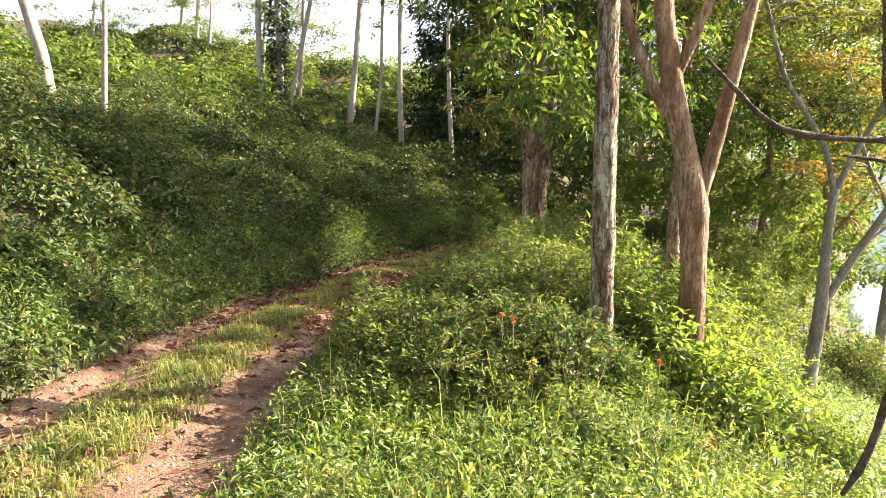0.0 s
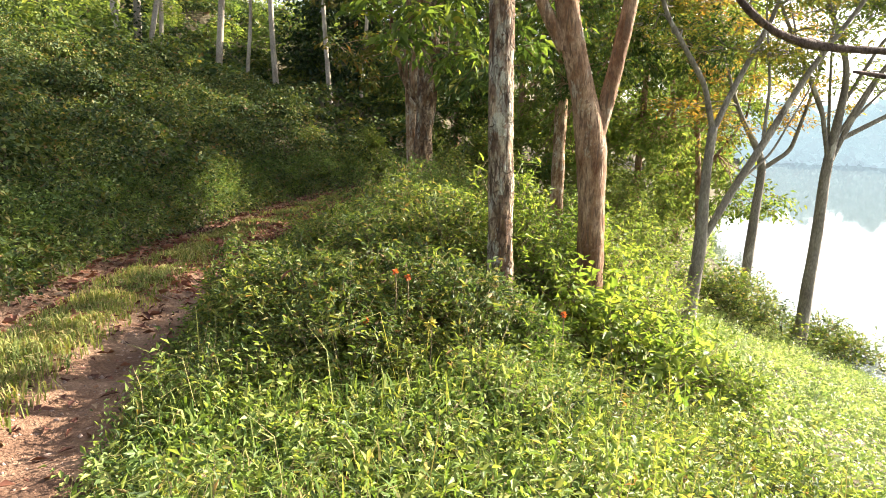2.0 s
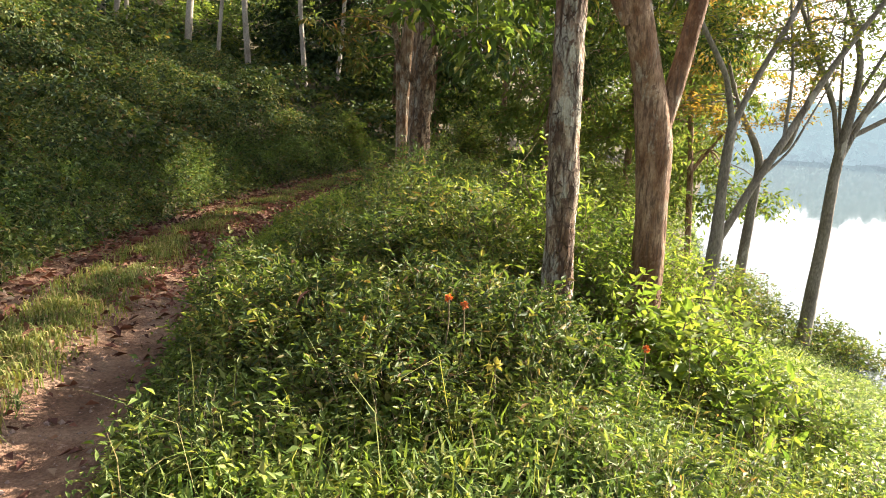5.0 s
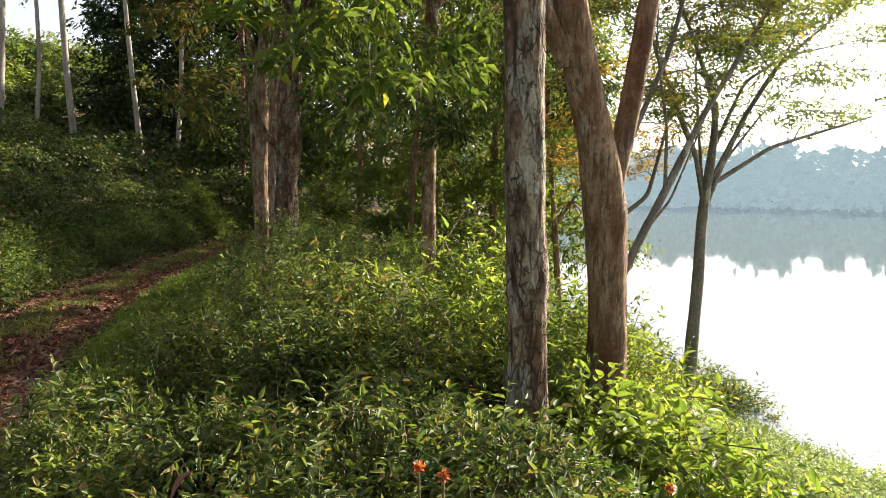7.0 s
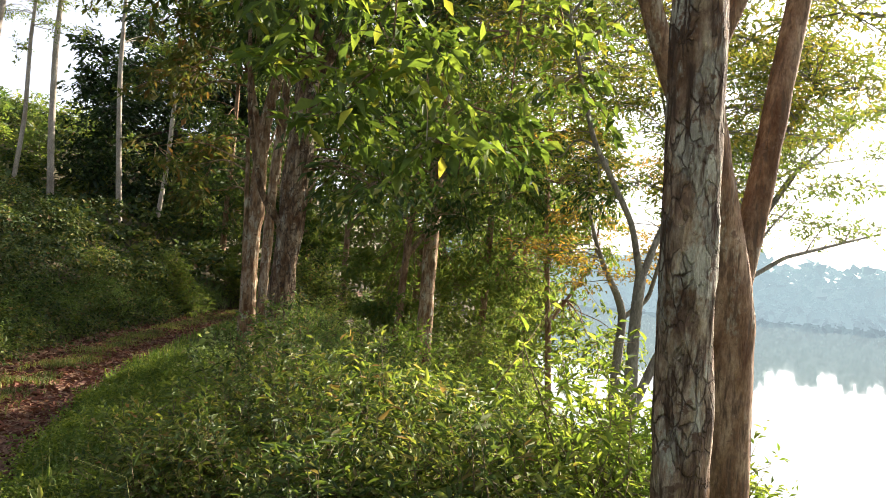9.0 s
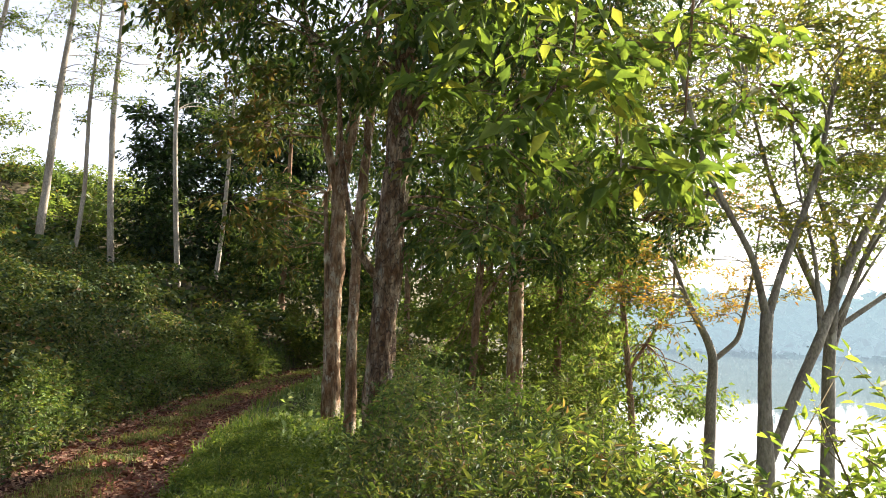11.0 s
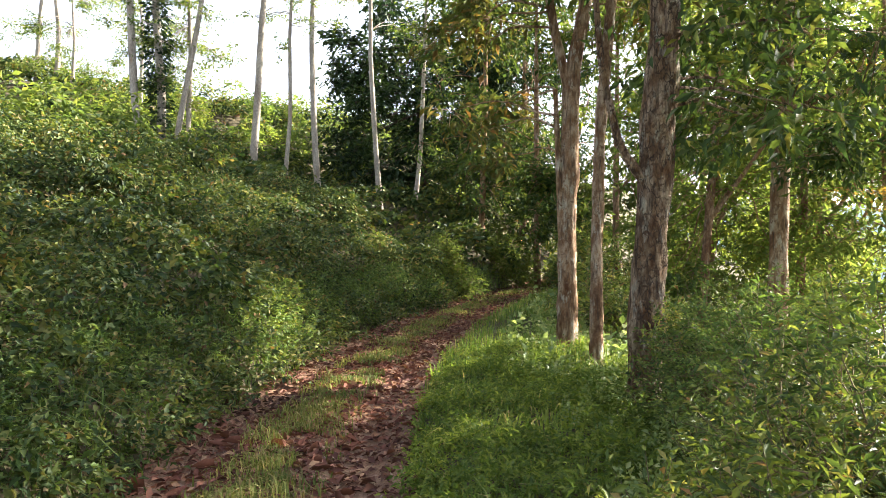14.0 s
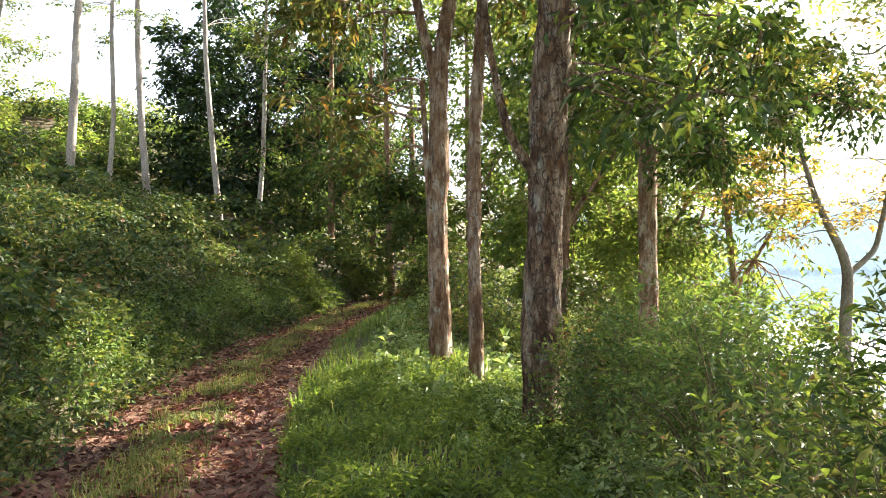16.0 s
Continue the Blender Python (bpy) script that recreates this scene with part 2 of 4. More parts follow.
M_SOIL = solid_mat("soil", [(0.3, (0.05, 0.045, 0.025)), (0.55, (0.09, 0.075, 0.04)), (0.75, (0.13, 0.10, 0.06))], 1.5, 0.95, 0.6, 40)
M_ROAD = solid_mat("red_earth_track", [(0.28, (0.09, 0.048, 0.03)), (0.5, (0.21, 0.12, 0.075)), (0.72, (0.35, 0.23, 0.155))], 2.2, 0.92, 0.9, 45, (1, 1, 1), (9, 0.66, (0.36, 0.25, 0.20)), 0.03)
M_STONE = solid_mat("gravel", [(0.3, (0.20, 0.13, 0.10)), (0.7, (0.40, 0.30, 0.25))], 20, 0.9, 0.4)


def water_mat():
    m, N, L = mat("lake_water")
    tc = N.new("ShaderNodeTexCoord")
    b = N.new("ShaderNodeBsdfPrincipled")
    # grey base and an IOR above water's brighten the lake in place of sun glare
    b.inputs["Base Color"].default_value = (0.10, 0.12, 0.11, 1)
    b.inputs["Roughness"].default_value = 0.04
    b.inputs["IOR"].default_value = 1.5
    mp = N.new("ShaderNodeMapping")
    mp.inputs["Scale"].default_value = (1, 1, 1)
    L.new(tc.outputs["Object"], mp.inputs[0])
    h = noise_tex(N, L, 0.9, 4, mp.outputs[0])
    bp = N.new("ShaderNodeBump")
    bp.inputs["Strength"].default_value, bp.inputs["Distance"].default_value = 0.06, 0.05
    L.new(h, bp.inputs["Height"])
    L.new(bp.outputs[0], b.inputs["Normal"])
    o = N.new("ShaderNodeOutputMaterial")
    L.new(b.outputs[0], o.inputs[0])
    return m


M_WATER = water_mat()


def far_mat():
    """Woods across the water; morning mist is put in as bluish colour and a glow."""
    m, N, L = mat("woods_mist_glow")
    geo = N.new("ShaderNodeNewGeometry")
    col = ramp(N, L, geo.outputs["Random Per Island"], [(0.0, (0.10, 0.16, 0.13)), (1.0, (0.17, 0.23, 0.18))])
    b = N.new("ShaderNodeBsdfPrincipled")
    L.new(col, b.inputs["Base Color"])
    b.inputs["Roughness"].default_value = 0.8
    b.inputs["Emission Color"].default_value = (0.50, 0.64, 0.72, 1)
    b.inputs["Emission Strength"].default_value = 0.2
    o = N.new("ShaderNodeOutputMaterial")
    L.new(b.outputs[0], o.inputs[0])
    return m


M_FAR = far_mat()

# ---- the lie of the land ----
rng = np.random.default_rng(7)
WATER_Z = -3.2


def vnoise(x, y, size, seed=0):
    """Smooth value noise from 0 to 1 with cells of that size in metres."""
    x, y = np.asarray(x, float) / size, np.asarray(y, float) / size
    i, j = np.floor(x).astype(np.int64), np.floor(y).astype(np.int64)
    u, v = x - i, y - j
    u, v = u * u * (3 - 2 * u), v * v * (3 - 2 * v)

    def h(a, b):
        n = (a * 374761393 + b * 668265263 + seed * 974711) & 0x7FFFFFFF
        n = ((n ^ (n >> 13)) * 1274126177) & 0x7FFFFFFF
        return ((n ^ (n >> 16)) & 0xFFFF) / 65535.0
    return (h(i, j) * (1 - u) + h(i + 1, j) * u) * (1 - v) + (h(i, j + 1) * (1 - u) + h(i + 1, j + 1) * u) * v


def smooth(e0, e1, x):
    t = np.clip((np.asarray(x, float) - e0) / (e1 - e0), 0, 1)
    return t * t * (3 - 2 * t)


CENTRE_Y = [-60, -10, 4, 8, 11, 13, 16, 18, 20, 24, 31, 40, 60, 120]
CENTRE_X = [-4, -2.2, -2.05, -2.0, -1.82, -1.5, -0.85, -0.25, 0.45, 2.2, 6.0, 11.5, 24, 62]
HALF = 0.98


def road_x(y):
    y = np.asarray(y, float)
    return sum(np.interp(y + d, CENTRE_Y, CENTRE_X) for d in (-1.5, -0.5, 0.5, 1.5)) / 4


def road_z(y):
    y = np.asarray(y, float)
    return sum(np.interp(y + d, [-60, -5, 0, 5, 12, 16, 30, 120], [0.1, 0.05, -0.02, -0.1, -0.42, -0.52, -0.6, -0.6]) for d in (-1, 0, 1)) / 3


def land(x, y):
    """Height of the ground."""
    x, y = np.asarray(x, float), np.asarray(y, float)
    c, r = road_x(y), road_z(y)
    left, right = c - HALF - x, x - c - HALF
    up = np.maximum(left, 0)
    bank = 0.55 * (1 - np.exp(-up / 0.5)) + 0.335 * up
    bank = 9.5 * (1 - np.exp(-bank / 9.5)) + smooth(36, 52, y) * smooth(5, 15, up) * 3.2
    bank += smooth(0.5, 3, up) * (vnoise(x, y, 2.6, 3) - 0.5) * 0.7 + smooth(4, 14, up) * (vnoise(x, y, 9, 4) - 0.5) * 1.4
    dn = np.maximum(right, 0)
    fall = 0.14 * smooth(0, 0.5, dn) + (vnoise(x, y, 1.2, 5) - 0.5) * 0.1 * smooth(0.2, 1, dn)
    fall -= 0.335 * np.maximum(dn - 2.0, 0) ** 1.0 * smooth(1.5, 3, dn)
    fall = np.maximum(fall, -6)
    lake = smooth(90, 118, x * 0.62 + y * 0.55) * 10
    z = r + np.where(left > 0, bank, 0) + np.where(right > 0, fall, 0) + np.where(right > 5, lake, 0)
    inside = (left <= 0) & (right <= 0)
    return np.where(inside, z - 0.12, z)


def mesh_np(name, verts, faces, material, smooth_faces=False):
    """A mesh from arrays; faces all have as many corners."""
    me = bpy.data.meshes.new(name)
    verts, faces = np.ascontiguousarray(verts, np.float32), np.ascontiguousarray(faces, np.int32)
    n, k = faces.shape
    me.vertices.add(len(verts))
    me.vertices.foreach_set("co", verts.ravel())
    me.loops.add(n * k)
    me.loops.foreach_set("vertex_index", faces.ravel())
    me.polygons.add(n)
    me.polygons.foreach_set("loop_start", np.arange(0, n * k, k, dtype=np.int32))
    me.update(calc_edges=True)
    me.materials.append(material)
    if smooth_faces:
        me.polygons.foreach_set("use_smooth", np.ones(n, bool))
    return me


def add_mesh(name, verts, faces, material, parent=None, label="", smooth_faces=False):
    ob = new(name, mesh_np(name, verts, faces, material, smooth_faces))
    if parent:
        ob.parent = parent
    return tagged(ob, label)


def grid_faces(nu, nv):
    i, j = np.meshgrid(np.arange(nu - 1), np.arange(nv - 1), indexing="ij")
    a = (i * nv + j).ravel()
    return np.stack([a, a + nv, a + nv + 1, a + 1], 1)


def unit(v):
    return v / np.maximum(np.linalg.norm(v, axis=1, keepdims=True), 1e-9)


def leaves(P, D, size, width=0.5, fold=0.25, droop=0.2, rich=False, tumble=0.6, face=(0, 0, 1.2)):
    """Leaves at P that point along D, their upper side towards face: folded at the rib, drooping to the tip. Returns vertices and triangles."""
    n = len(P)
    D = unit(D)
    side = unit(np.cross(D, unit(rng.normal(size=(n, 3)) * tumble + face)))
    up = np.cross(side, D)
    s = np.broadcast_to(np.asarray(size, float), (n,))[:, None]
    w = s * width * 0.5
    tip = P + D * s - up * s * droop
    if rich:
        a, b = P + D * s * 0.28 + up * s * 0.02, P + D * s * 0.66 - up * s * droop * 0.4
        l1, r1 = a + side * w + up * w * fold, a - side * w + up * w * fold
        l2, r2 = b + side * w * 0.72 + up * w * fold, b - side * w * 0.72 + up * w * fold
        V = np.stack([P, l1, l2, tip, r2, r1], 1).reshape(-1, 3)
        F = np.array([[0, 2, 1], [0, 3, 2], [0, 4, 3], [0, 5, 4]])
        return V, (np.arange(n)[:, None, None] * 6 + F[None]).reshape(-1, 3)
    mid = P + D * s * 0.45
    l, r = mid + side * w + up * w * fold, mid - side * w + up * w * fold
    V = np.stack([P, l, tip, r], 1).reshape(-1, 3)
    F = np.array([[0, 2, 1], [0, 3, 2]])
    return V, (np.arange(n)[:, None, None] * 4 + F[None]).reshape(-1, 3)


def sprigs(P, D, length, k, size, width=0.4, splay=0.9, arch=0.15, rich=False, first=0.15, fold=0.3, droop=0.3):
    """Leafy shoots from P along D with k leaves set left and right in turn. Returns the leaves, and the stalks, each as vertices and triangles."""
    n = len(P)
    D = unit(D)
    L = np.broadcast_to(np.asarray(length, float), (n,))
    S = unit(np.cross(D, rng.normal(size=(n, 3)) * 0.5 + (0.2, 0.1, 1.0)))
    t = np.clip(np.linspace(first, 1.0, k)[None] + rng.normal(size=(n, k)) * 0.05, 0.05, 1.05)
    Q = P[:, None] + D[:, None] * (L[:, None] * t)[..., None]
    Q[..., 2] -= arch * L[:, None] * t ** 2
    turn = np.where(np.arange(k) % 2 == 0, 1.0, -1.0)[None] * rng.uniform(0.6, 1.2, (n, k)) * splay
    turn[:, -1] *= 0.15
    way = D[:, None] * 0.7 + S[:, None] * turn[..., None] + rng.normal(size=(n, k, 3)) * 0.3 - np.array((0, 0, 0.12))
    sz = np.broadcast_to(np.asarray(size, float), (n,))[:, None] * rng.uniform(0.6, 1.3, (n, k)) * (1.1 - 0.35 * t)
    leaf = leaves(Q.reshape(-1, 3), way.reshape(-1, 3), sz.ravel(), width, fold, droop, rich)
    r = (0.0012 + 0.006 * L)[:, None]
    U = np.cross(S, D)
    tip = P + D * L[:, None] - np.array((0, 0, 1.0)) * (arch * L)[:, None]
    V = np.stack([P + S * r, P - S * r * 0.5 + U * r, P - S * r * 0.5 - U * r, tip], 1).reshape(-1, 3)
    F = np.array([[0, 1, 3], [1, 2, 3], [2, 0, 3]])
    return leaf, (V, (np.arange(n)[:, None, None] * 4 + F[None]).reshape(-1, 3))


def blades(P, height, lean, width):
    """Grass blades rooted at P."""
    n = len(P)
    a = rng.uniform(0, 2 * np.pi, n)
    d = np.stack([np.cos(a), np.sin(a), np.zeros(n)], 1)
    sd = np.stack([-np.sin(a), np.cos(a), np.zeros(n)], 1)
    h, ln, w = height[:, None], (lean * height)[:, None], width[:, None] * 0.5
    z = np.array((0, 0, 1.0))
    m = P + d * ln * 0.35 + z * h * 0.7
    t = P + d * ln * 1.3 + z * h * (1.0 - 0.75 * lean[:, None] ** 2)
    V = np.stack([P - sd * w, P + sd * w, m - sd * w * 0.9, m + sd * w * 0.9, t], 1).reshape(-1, 3)
    F = np.array([[0, 1, 3], [0, 3, 2], [2, 3, 4]])
    return V, (np.arange(n)[:, None, None] * 5 + F[None]).reshape(-1, 3)


def tube(points, radii, sides=10, rough=0.0, seed=0, fine=1.6, rings=70):
    """A tapering limb through the points."""
    pts = np.array(points, float)
    k = len(pts)
    seg = np.r_[0, np.cumsum(np.linalg.norm(np.diff(pts, axis=0), axis=1))]
    step = max(min(np.mean(radii) * fine, seg[-1] / 4), seg[-1] / (rings if fine > 1 else 260))
    s = np.linspace(0, seg[-1], max(4, int(seg[-1] / step)))
    # smooth the corners
    C = np.stack([np.interp(s, seg, pts[:, i]) for i in range(3)], 1)
    for _ in range(10 if len(C) > 20 else 2):
        C[1:-1] = (C[:-2] + 2 * C[1:-1] + C[2:]) / 4
    R = np.interp(s, seg, radii)
    T = unit(np.gradient(C, axis=0))
    ref = np.array((0.3, 1.0, 0.1)) if abs(T[0][2]) > 0.6 else np.array((0.05, 0.1, 1.0))
    A = unit(np.cross(T, ref))
    B = np.cross(T, A)
    ang = np.linspace(0, 2 * np.pi, sides, endpoint=False)
    k0 = max(R[0], 0.02)
    cs, sn, sl = np.cos(ang)[None, :], np.sin(ang)[None, :], s[:, None] / k0
    swell = vnoise(cs * 1.2 + 9 + seed, sl * 0.4, 1.0, seed + 11) + vnoise(sn * 1.2 + 9, sl * 0.4, 1.0, seed + 12) - 1
    flake = smooth(0.42, 0.58, (vnoise(cs * 4.5 + 20, sl * 0.9 + sn * 2, 1.0, seed + 31) + vnoise(sn * 4.5 + 20, sl * 0.9 + cs * 2, 1.0, seed + 32)) / 2) - 0.5
    rr = R[:, None] * (1 + rough * (swell + 0.55 * flake))
    V = C[:, None] + rr[..., None] * (np.cos(ang)[None, :, None] * A[:, None] + np.sin(ang)[None, :, None] * B[:, None])
    n = len(C)
    i, j = np.meshgrid(np.arange(n - 1), np.arange(sides), indexing="ij")
    a, b = (i * sides + j).ravel(), (i * sides + (j + 1) % sides).ravel()
    F = np.stack([a, b, b + sides, a + sides], 1)
    V = V.reshape(-1, 3)
    V = np.vstack([V, C[-1] + T[-1] * R[-1] * 0.5])
    top = (n - 1) * sides
    cap = np.array([[top + q, top + (q + 1) % sides, len(V) - 1, len(V) - 1] for q in range(sides)])
    return V, F, cap


def add_tube(name, points, radii, material, parent=None, sides=10, rough=0.0, seed=0, label="", fine=1.6, rings=70):
    V, F, cap = tube(points, radii, sides, rough, seed, fine, rings)
    me = bpy.data.meshes.new(name)
    me.from_pydata(V.tolist(), [], F.tolist() + [c[:3].tolist() for c in cap])
    me.materials.append(material)
    me.polygons.foreach_set("use_smooth", np.ones(len(me.polygons), bool))
    ob = new(name, me)
    if parent:
        ob.parent = parent
    return tagged(ob, label)


def joined(parts):
    """Several (vertices, faces) as one."""
    off, VV, FF = 0, [], []
    for V, F in parts:
        VV.append(V), FF.append(F + off)
        off += len(V)
    return np.vstack(VV), np.vstack(FF)


def thing(name, at, label, category, group="", kind=""):
    e = new(name)
    e.location = at
    e.empty_display_size = 0.2
    return tagged(e, label, category, group, kind)


# ---- ground, track and lake ----
def spread(lo, hi, a, b, step, grow=1.16):
    """Coordinates from lo to hi, even between a and b, ever wider beyond."""
    out = list(np.arange(a, b, step))
    d, v = step, out[-1]
    while v < hi:
        d *= grow
        v += d
        out.append(min(v, hi))
    d, v, pre = step, a, []
    while v > lo:
        d *= grow
        v -= d
        pre.append(max(v, lo))
    return np.array(pre[::-1] + out)


gx, gy = spread(-900, 900, -9, 12, 0.16), spread(-300, 900, -2, 28, 0.2)
XX, YY = np.meshgrid(gx, gy, indexing="ij")
V = np.stack([XX, YY, land(XX, YY)], 2).reshape(-1, 3)
ground = add_mesh("ground", V, grid_faces(len(gx), len(gy)), M_SOIL, smooth_faces=True)
tagged(ground, "brown leaf-strewn earth under undergrowth on a lakeside slope", "ground", kind="structure")

ry = np.arange(-12, 60, 0.09)
ru = np.linspace(-HALF - 0.06, HALF + 0.06, 44)
RY, RU = np.meshgrid(ry, ru, indexing="ij")
slope = np.gradient(road_x(ry), ry)
nx, ny = 1 / np.sqrt(1 + slope ** 2), -slope / np.sqrt(1 + slope ** 2)
RX, RYY = road_x(ry)[:, None] + RU * nx[:, None], ry[:, None] + RU * ny[:, None]


def road_profile(u, x, y):
    wob = (vnoise(y * 0 + 3, y, 1.7, 9) - 0.5) * 0.14
    rut = -0.055 * np.exp(-((np.abs(u + wob) - 0.6) / 0.2) ** 2)
    return 0.03 + rut + (vnoise(x, y, 0.35, 21) - 0.5) * 0.03 + (vnoise(x, y, 0.12, 22) - 0.5) * 0.022 - 0.06 * smooth(HALF - 0.12, HALF + 0.06, np.abs(u))


V = np.stack([RX, RYY, road_z(RYY) + road_profile(RU, RX, RYY)], 2).reshape(-1, 3)
road = add_mesh("road", V, grid_faces(len(ry), len(ru)), M_ROAD, smooth_faces=True)
tagged(road, "rutted red earth track with a grassy middle strip", "road", kind="structure")

wx, wy = np.linspace(3, 800, 60), np.linspace(-250, 800, 60)
WX, WY = np.meshgrid(wx, wy, indexing="ij")
lake = add_mesh("water", np.stack([WX, WY, WX * 0 + WATER_Z], 2).reshape(-1, 3), grid_faces(60, 60), M_WATER)
tagged(lake, "still lake reflecting the bright hazy sky", "lake", kind="structure")


# ---- undergrowth on the hillside ----
def bank_mounds(n, y0, y1, s0, s1, r0, r1, power=1.0):
    """Centres and radii of the bushes that stand shoulder to shoulder over the bank."""
    y = rng.uniform(y0, y1, n)
    s = s0 + (s1 - s0) * rng.uniform(0, 1, n) ** power
    x = road_x(y) - HALF - s
    r = (r0 + (r1 - r0) * rng.uniform(0, 1, n) ** 2.2) * (0.34 + 0.66 * smooth(0.2, 1.8, s))
    z = land(x, y) + r * rng.uniform(-0.1, 0.6, n)
    return np.stack([x, y, z, r], 1)


def clothe(M, density, size, width=0.55, cell=0.12):
    """Leaves over the outside of the mounds M, none where one mound lies buried in another: dark clefts stay between them."""
    lo, hi = M[:, :2].min(0) - 2, M[:, :2].max(0) + 2
    nx_, ny_ = ((hi - lo) / cell).astype(int) + 1
    top = np.full((nx_, ny_), -99.0)
    for x, y, z, r in M:
        i0, j0 = max(0, int((x - r - lo[0]) / cell)), max(0, int((y - r - lo[1]) / cell))
        gx_, gy_ = lo[0] + cell * np.arange(i0, i0 + int(2 * r / cell) + 2), lo[1] + cell * np.arange(j0, j0 + int(2 * r / cell) + 2)
        q = r * r - (gx_[:, None] - x) ** 2 - (gy_[None, :] - y) ** 2
        cap = np.where(q > 0, z + 0.85 * np.sqrt(np.maximum(q, 0)), -99)
        part = top[i0:i0 + len(gx_), j0:j0 + len(gy_)]
        np.maximum(part, cap[:part.shape[0], :part.shape[1]], out=part)
    many = np.maximum(12, (density * 2 * np.pi * M[:, 3] ** 2)).astype(int)
    i = np.repeat(np.arange(len(M)), many)
    n = len(i)
    d = unit(rng.normal(size=(n, 3)))
    d[:, 2] = np.where(d[:, 2] < -0.25, -d[:, 2], d[:, 2])
    th = np.arctan2(d[:, 1], d[:, 0])
    R = M[i, 3] * (0.66 + 0.38 * vnoise(th * 2.1 + i * 3.7, d[:, 2] * 2.6 + i, 1.0, 44) + 0.26 * vnoise(th * 6.5 + i * 3.7, d[:, 2] * 7.5 + i, 1.0, 45)) * rng.uniform(0.84, 1.06, n)
    P = M[i, :3] + d * R[:, None] * np.array((1, 1, 0.85))
    a, b = ((P[:, 0] - lo[0]) / cell).astype(int), ((P[:, 1] - lo[1]) / cell).astype(int)
    k = (P[:, 2] > top[a, b] - 0.2 - 0.25 * M[i, 3]) & (P[:, 2] > land(P[:, 0], P[:, 1]) + 0.02)
    P, d, i = P[k], d[k], i[k]
    n = len(P)
    D = d * 0.55 + rng.normal(size=(n, 3)) * np.array((0.7, 0.7, 0.35)) - np.array((0, 0, 0.4))
    own = rng.uniform(0.75, 1.2, len(M))
    return leaves(P, D, size * own[i] * rng.uniform(0.6, 1.3, n), width, 0.3, 0.3, False, 0.62, d * 0.6 + np.array((0, 0, 0.6)))


near, mid_, high, far_ = (bank_mounds(360, 0.3, 14, 0.65, 8.5, 0.32, 1.0, 1.1), bank_mounds(330, 13, 27, 0.65, 11, 0.34, 1.0, 1.1),
                          bank_mounds(560, 12, 38, 8.5, 26, 0.35, 0.95), bank_mounds(560, 26, 62, 0.2, 36, 0.5, 1.2))
V, F = joined([clothe(near, 380, 0.088, 0.52), clothe(mid_, 250, 0.105, 0.52), clothe(high, 110, 0.15), clothe(far_, 55, 0.25, 0.55, 0.2), clothe(bank_mounds(120, -9, 1, 0.2, 8, 0.4, 1.0), 90, 0.15)])
tagged(add_mesh("hillside_undergrowth", V, F, M_LEAF), "dense mounds of leafy green shrubs on the bank", "undergrowth", kind="stuff")


def trailing(n, y0, y1, s0, s1, size, length, power=1.0):
    """Low leafy shoots that creep between the bushes and trail out of them."""
    y = rng.uniform(y0, y1, n)
    s = s0 + (s1 - s0) * rng.uniform(0, 1, n) ** power
    x = road_x(y) - HALF - s
    z = land(x, y) + rng.uniform(0.0, 0.12, n) + 0.5 * rng.uniform(0, 1, n) ** 2 * smooth(0.4, 1.6, s)
    D = np.stack([rng.normal(0.35, 0.6, n), rng.normal(-0.2, 0.6, n), rng.uniform(0.1, 0.9, n)], 1)
    return sprigs(np.stack([x, y, z], 1), D, length * rng.uniform(0.5, 1.4, n), 8, size, 0.5, 0.9, 0.3)


sets = [trailing(5200, 0.3, 14, -0.02, 7, 0.085, 0.34, 1.6), trailing(3200, 14, 27, -0.02, 9, 0.10, 0.42, 1.6)]
V, F = joined([q[0] for q in sets])
creep = tagged(add_mesh("hillside_creepers", V, F, M_LEAF), "low green creepers covering the bank", "undergrowth", kind="stuff")
V, F = joined([q[1] for q in sets])
tagged(add_mesh("stalk", V, F, M_TWIG, creep), kind="stuff")


def saplings(n, y0, y1, s0, s1):
    """Tall leafy growth along the brow of the hill."""
    parts = []
    for _ in range(n):
        y, s = rng.uniform(y0, y1), rng.uniform(s0, s1)
        x = float(road_x(y)) - HALF - s
        g = float(land(x, y))
        h, r = 0.7 + 1.6 * rng.uniform(0, 1) ** 1.6, rng.uniform(0.45, 1.0)
        k = 170
        t = rng.uniform(0.15, 1.0, k)
        a = rng.uniform(0, 2 * np.pi, k)
        rr = r * np.sqrt(rng.uniform(0.1, 1, k)) * np.sin(np.pi * np.clip(t, 0.1, 0.95)) ** 0.6
        P = np.stack([x + rr * np.cos(a), y + rr * np.sin(a), g + h * t], 1)
        D = np.stack([np.cos(a), np.sin(a), rng.uniform(-0.4, 0.5, k)], 1) + rng.normal(size=(k, 3)) * 0.4
        parts.append(leaves(P, D, rng.uniform(0.12, 0.3, k), 0.45, 0.25, 0.3))
    return joined(parts)


V, F = joined([saplings(150, 20, 52, 13, 24), saplings(60, 12, 30, 9, 16), saplings(60, 38, 60, 6, 20)])
tagged(add_mesh("hilltop_saplings", V, F, M_FEATHER), "light green saplings along the brow of the hill", "undergrowth", kind="stuff")


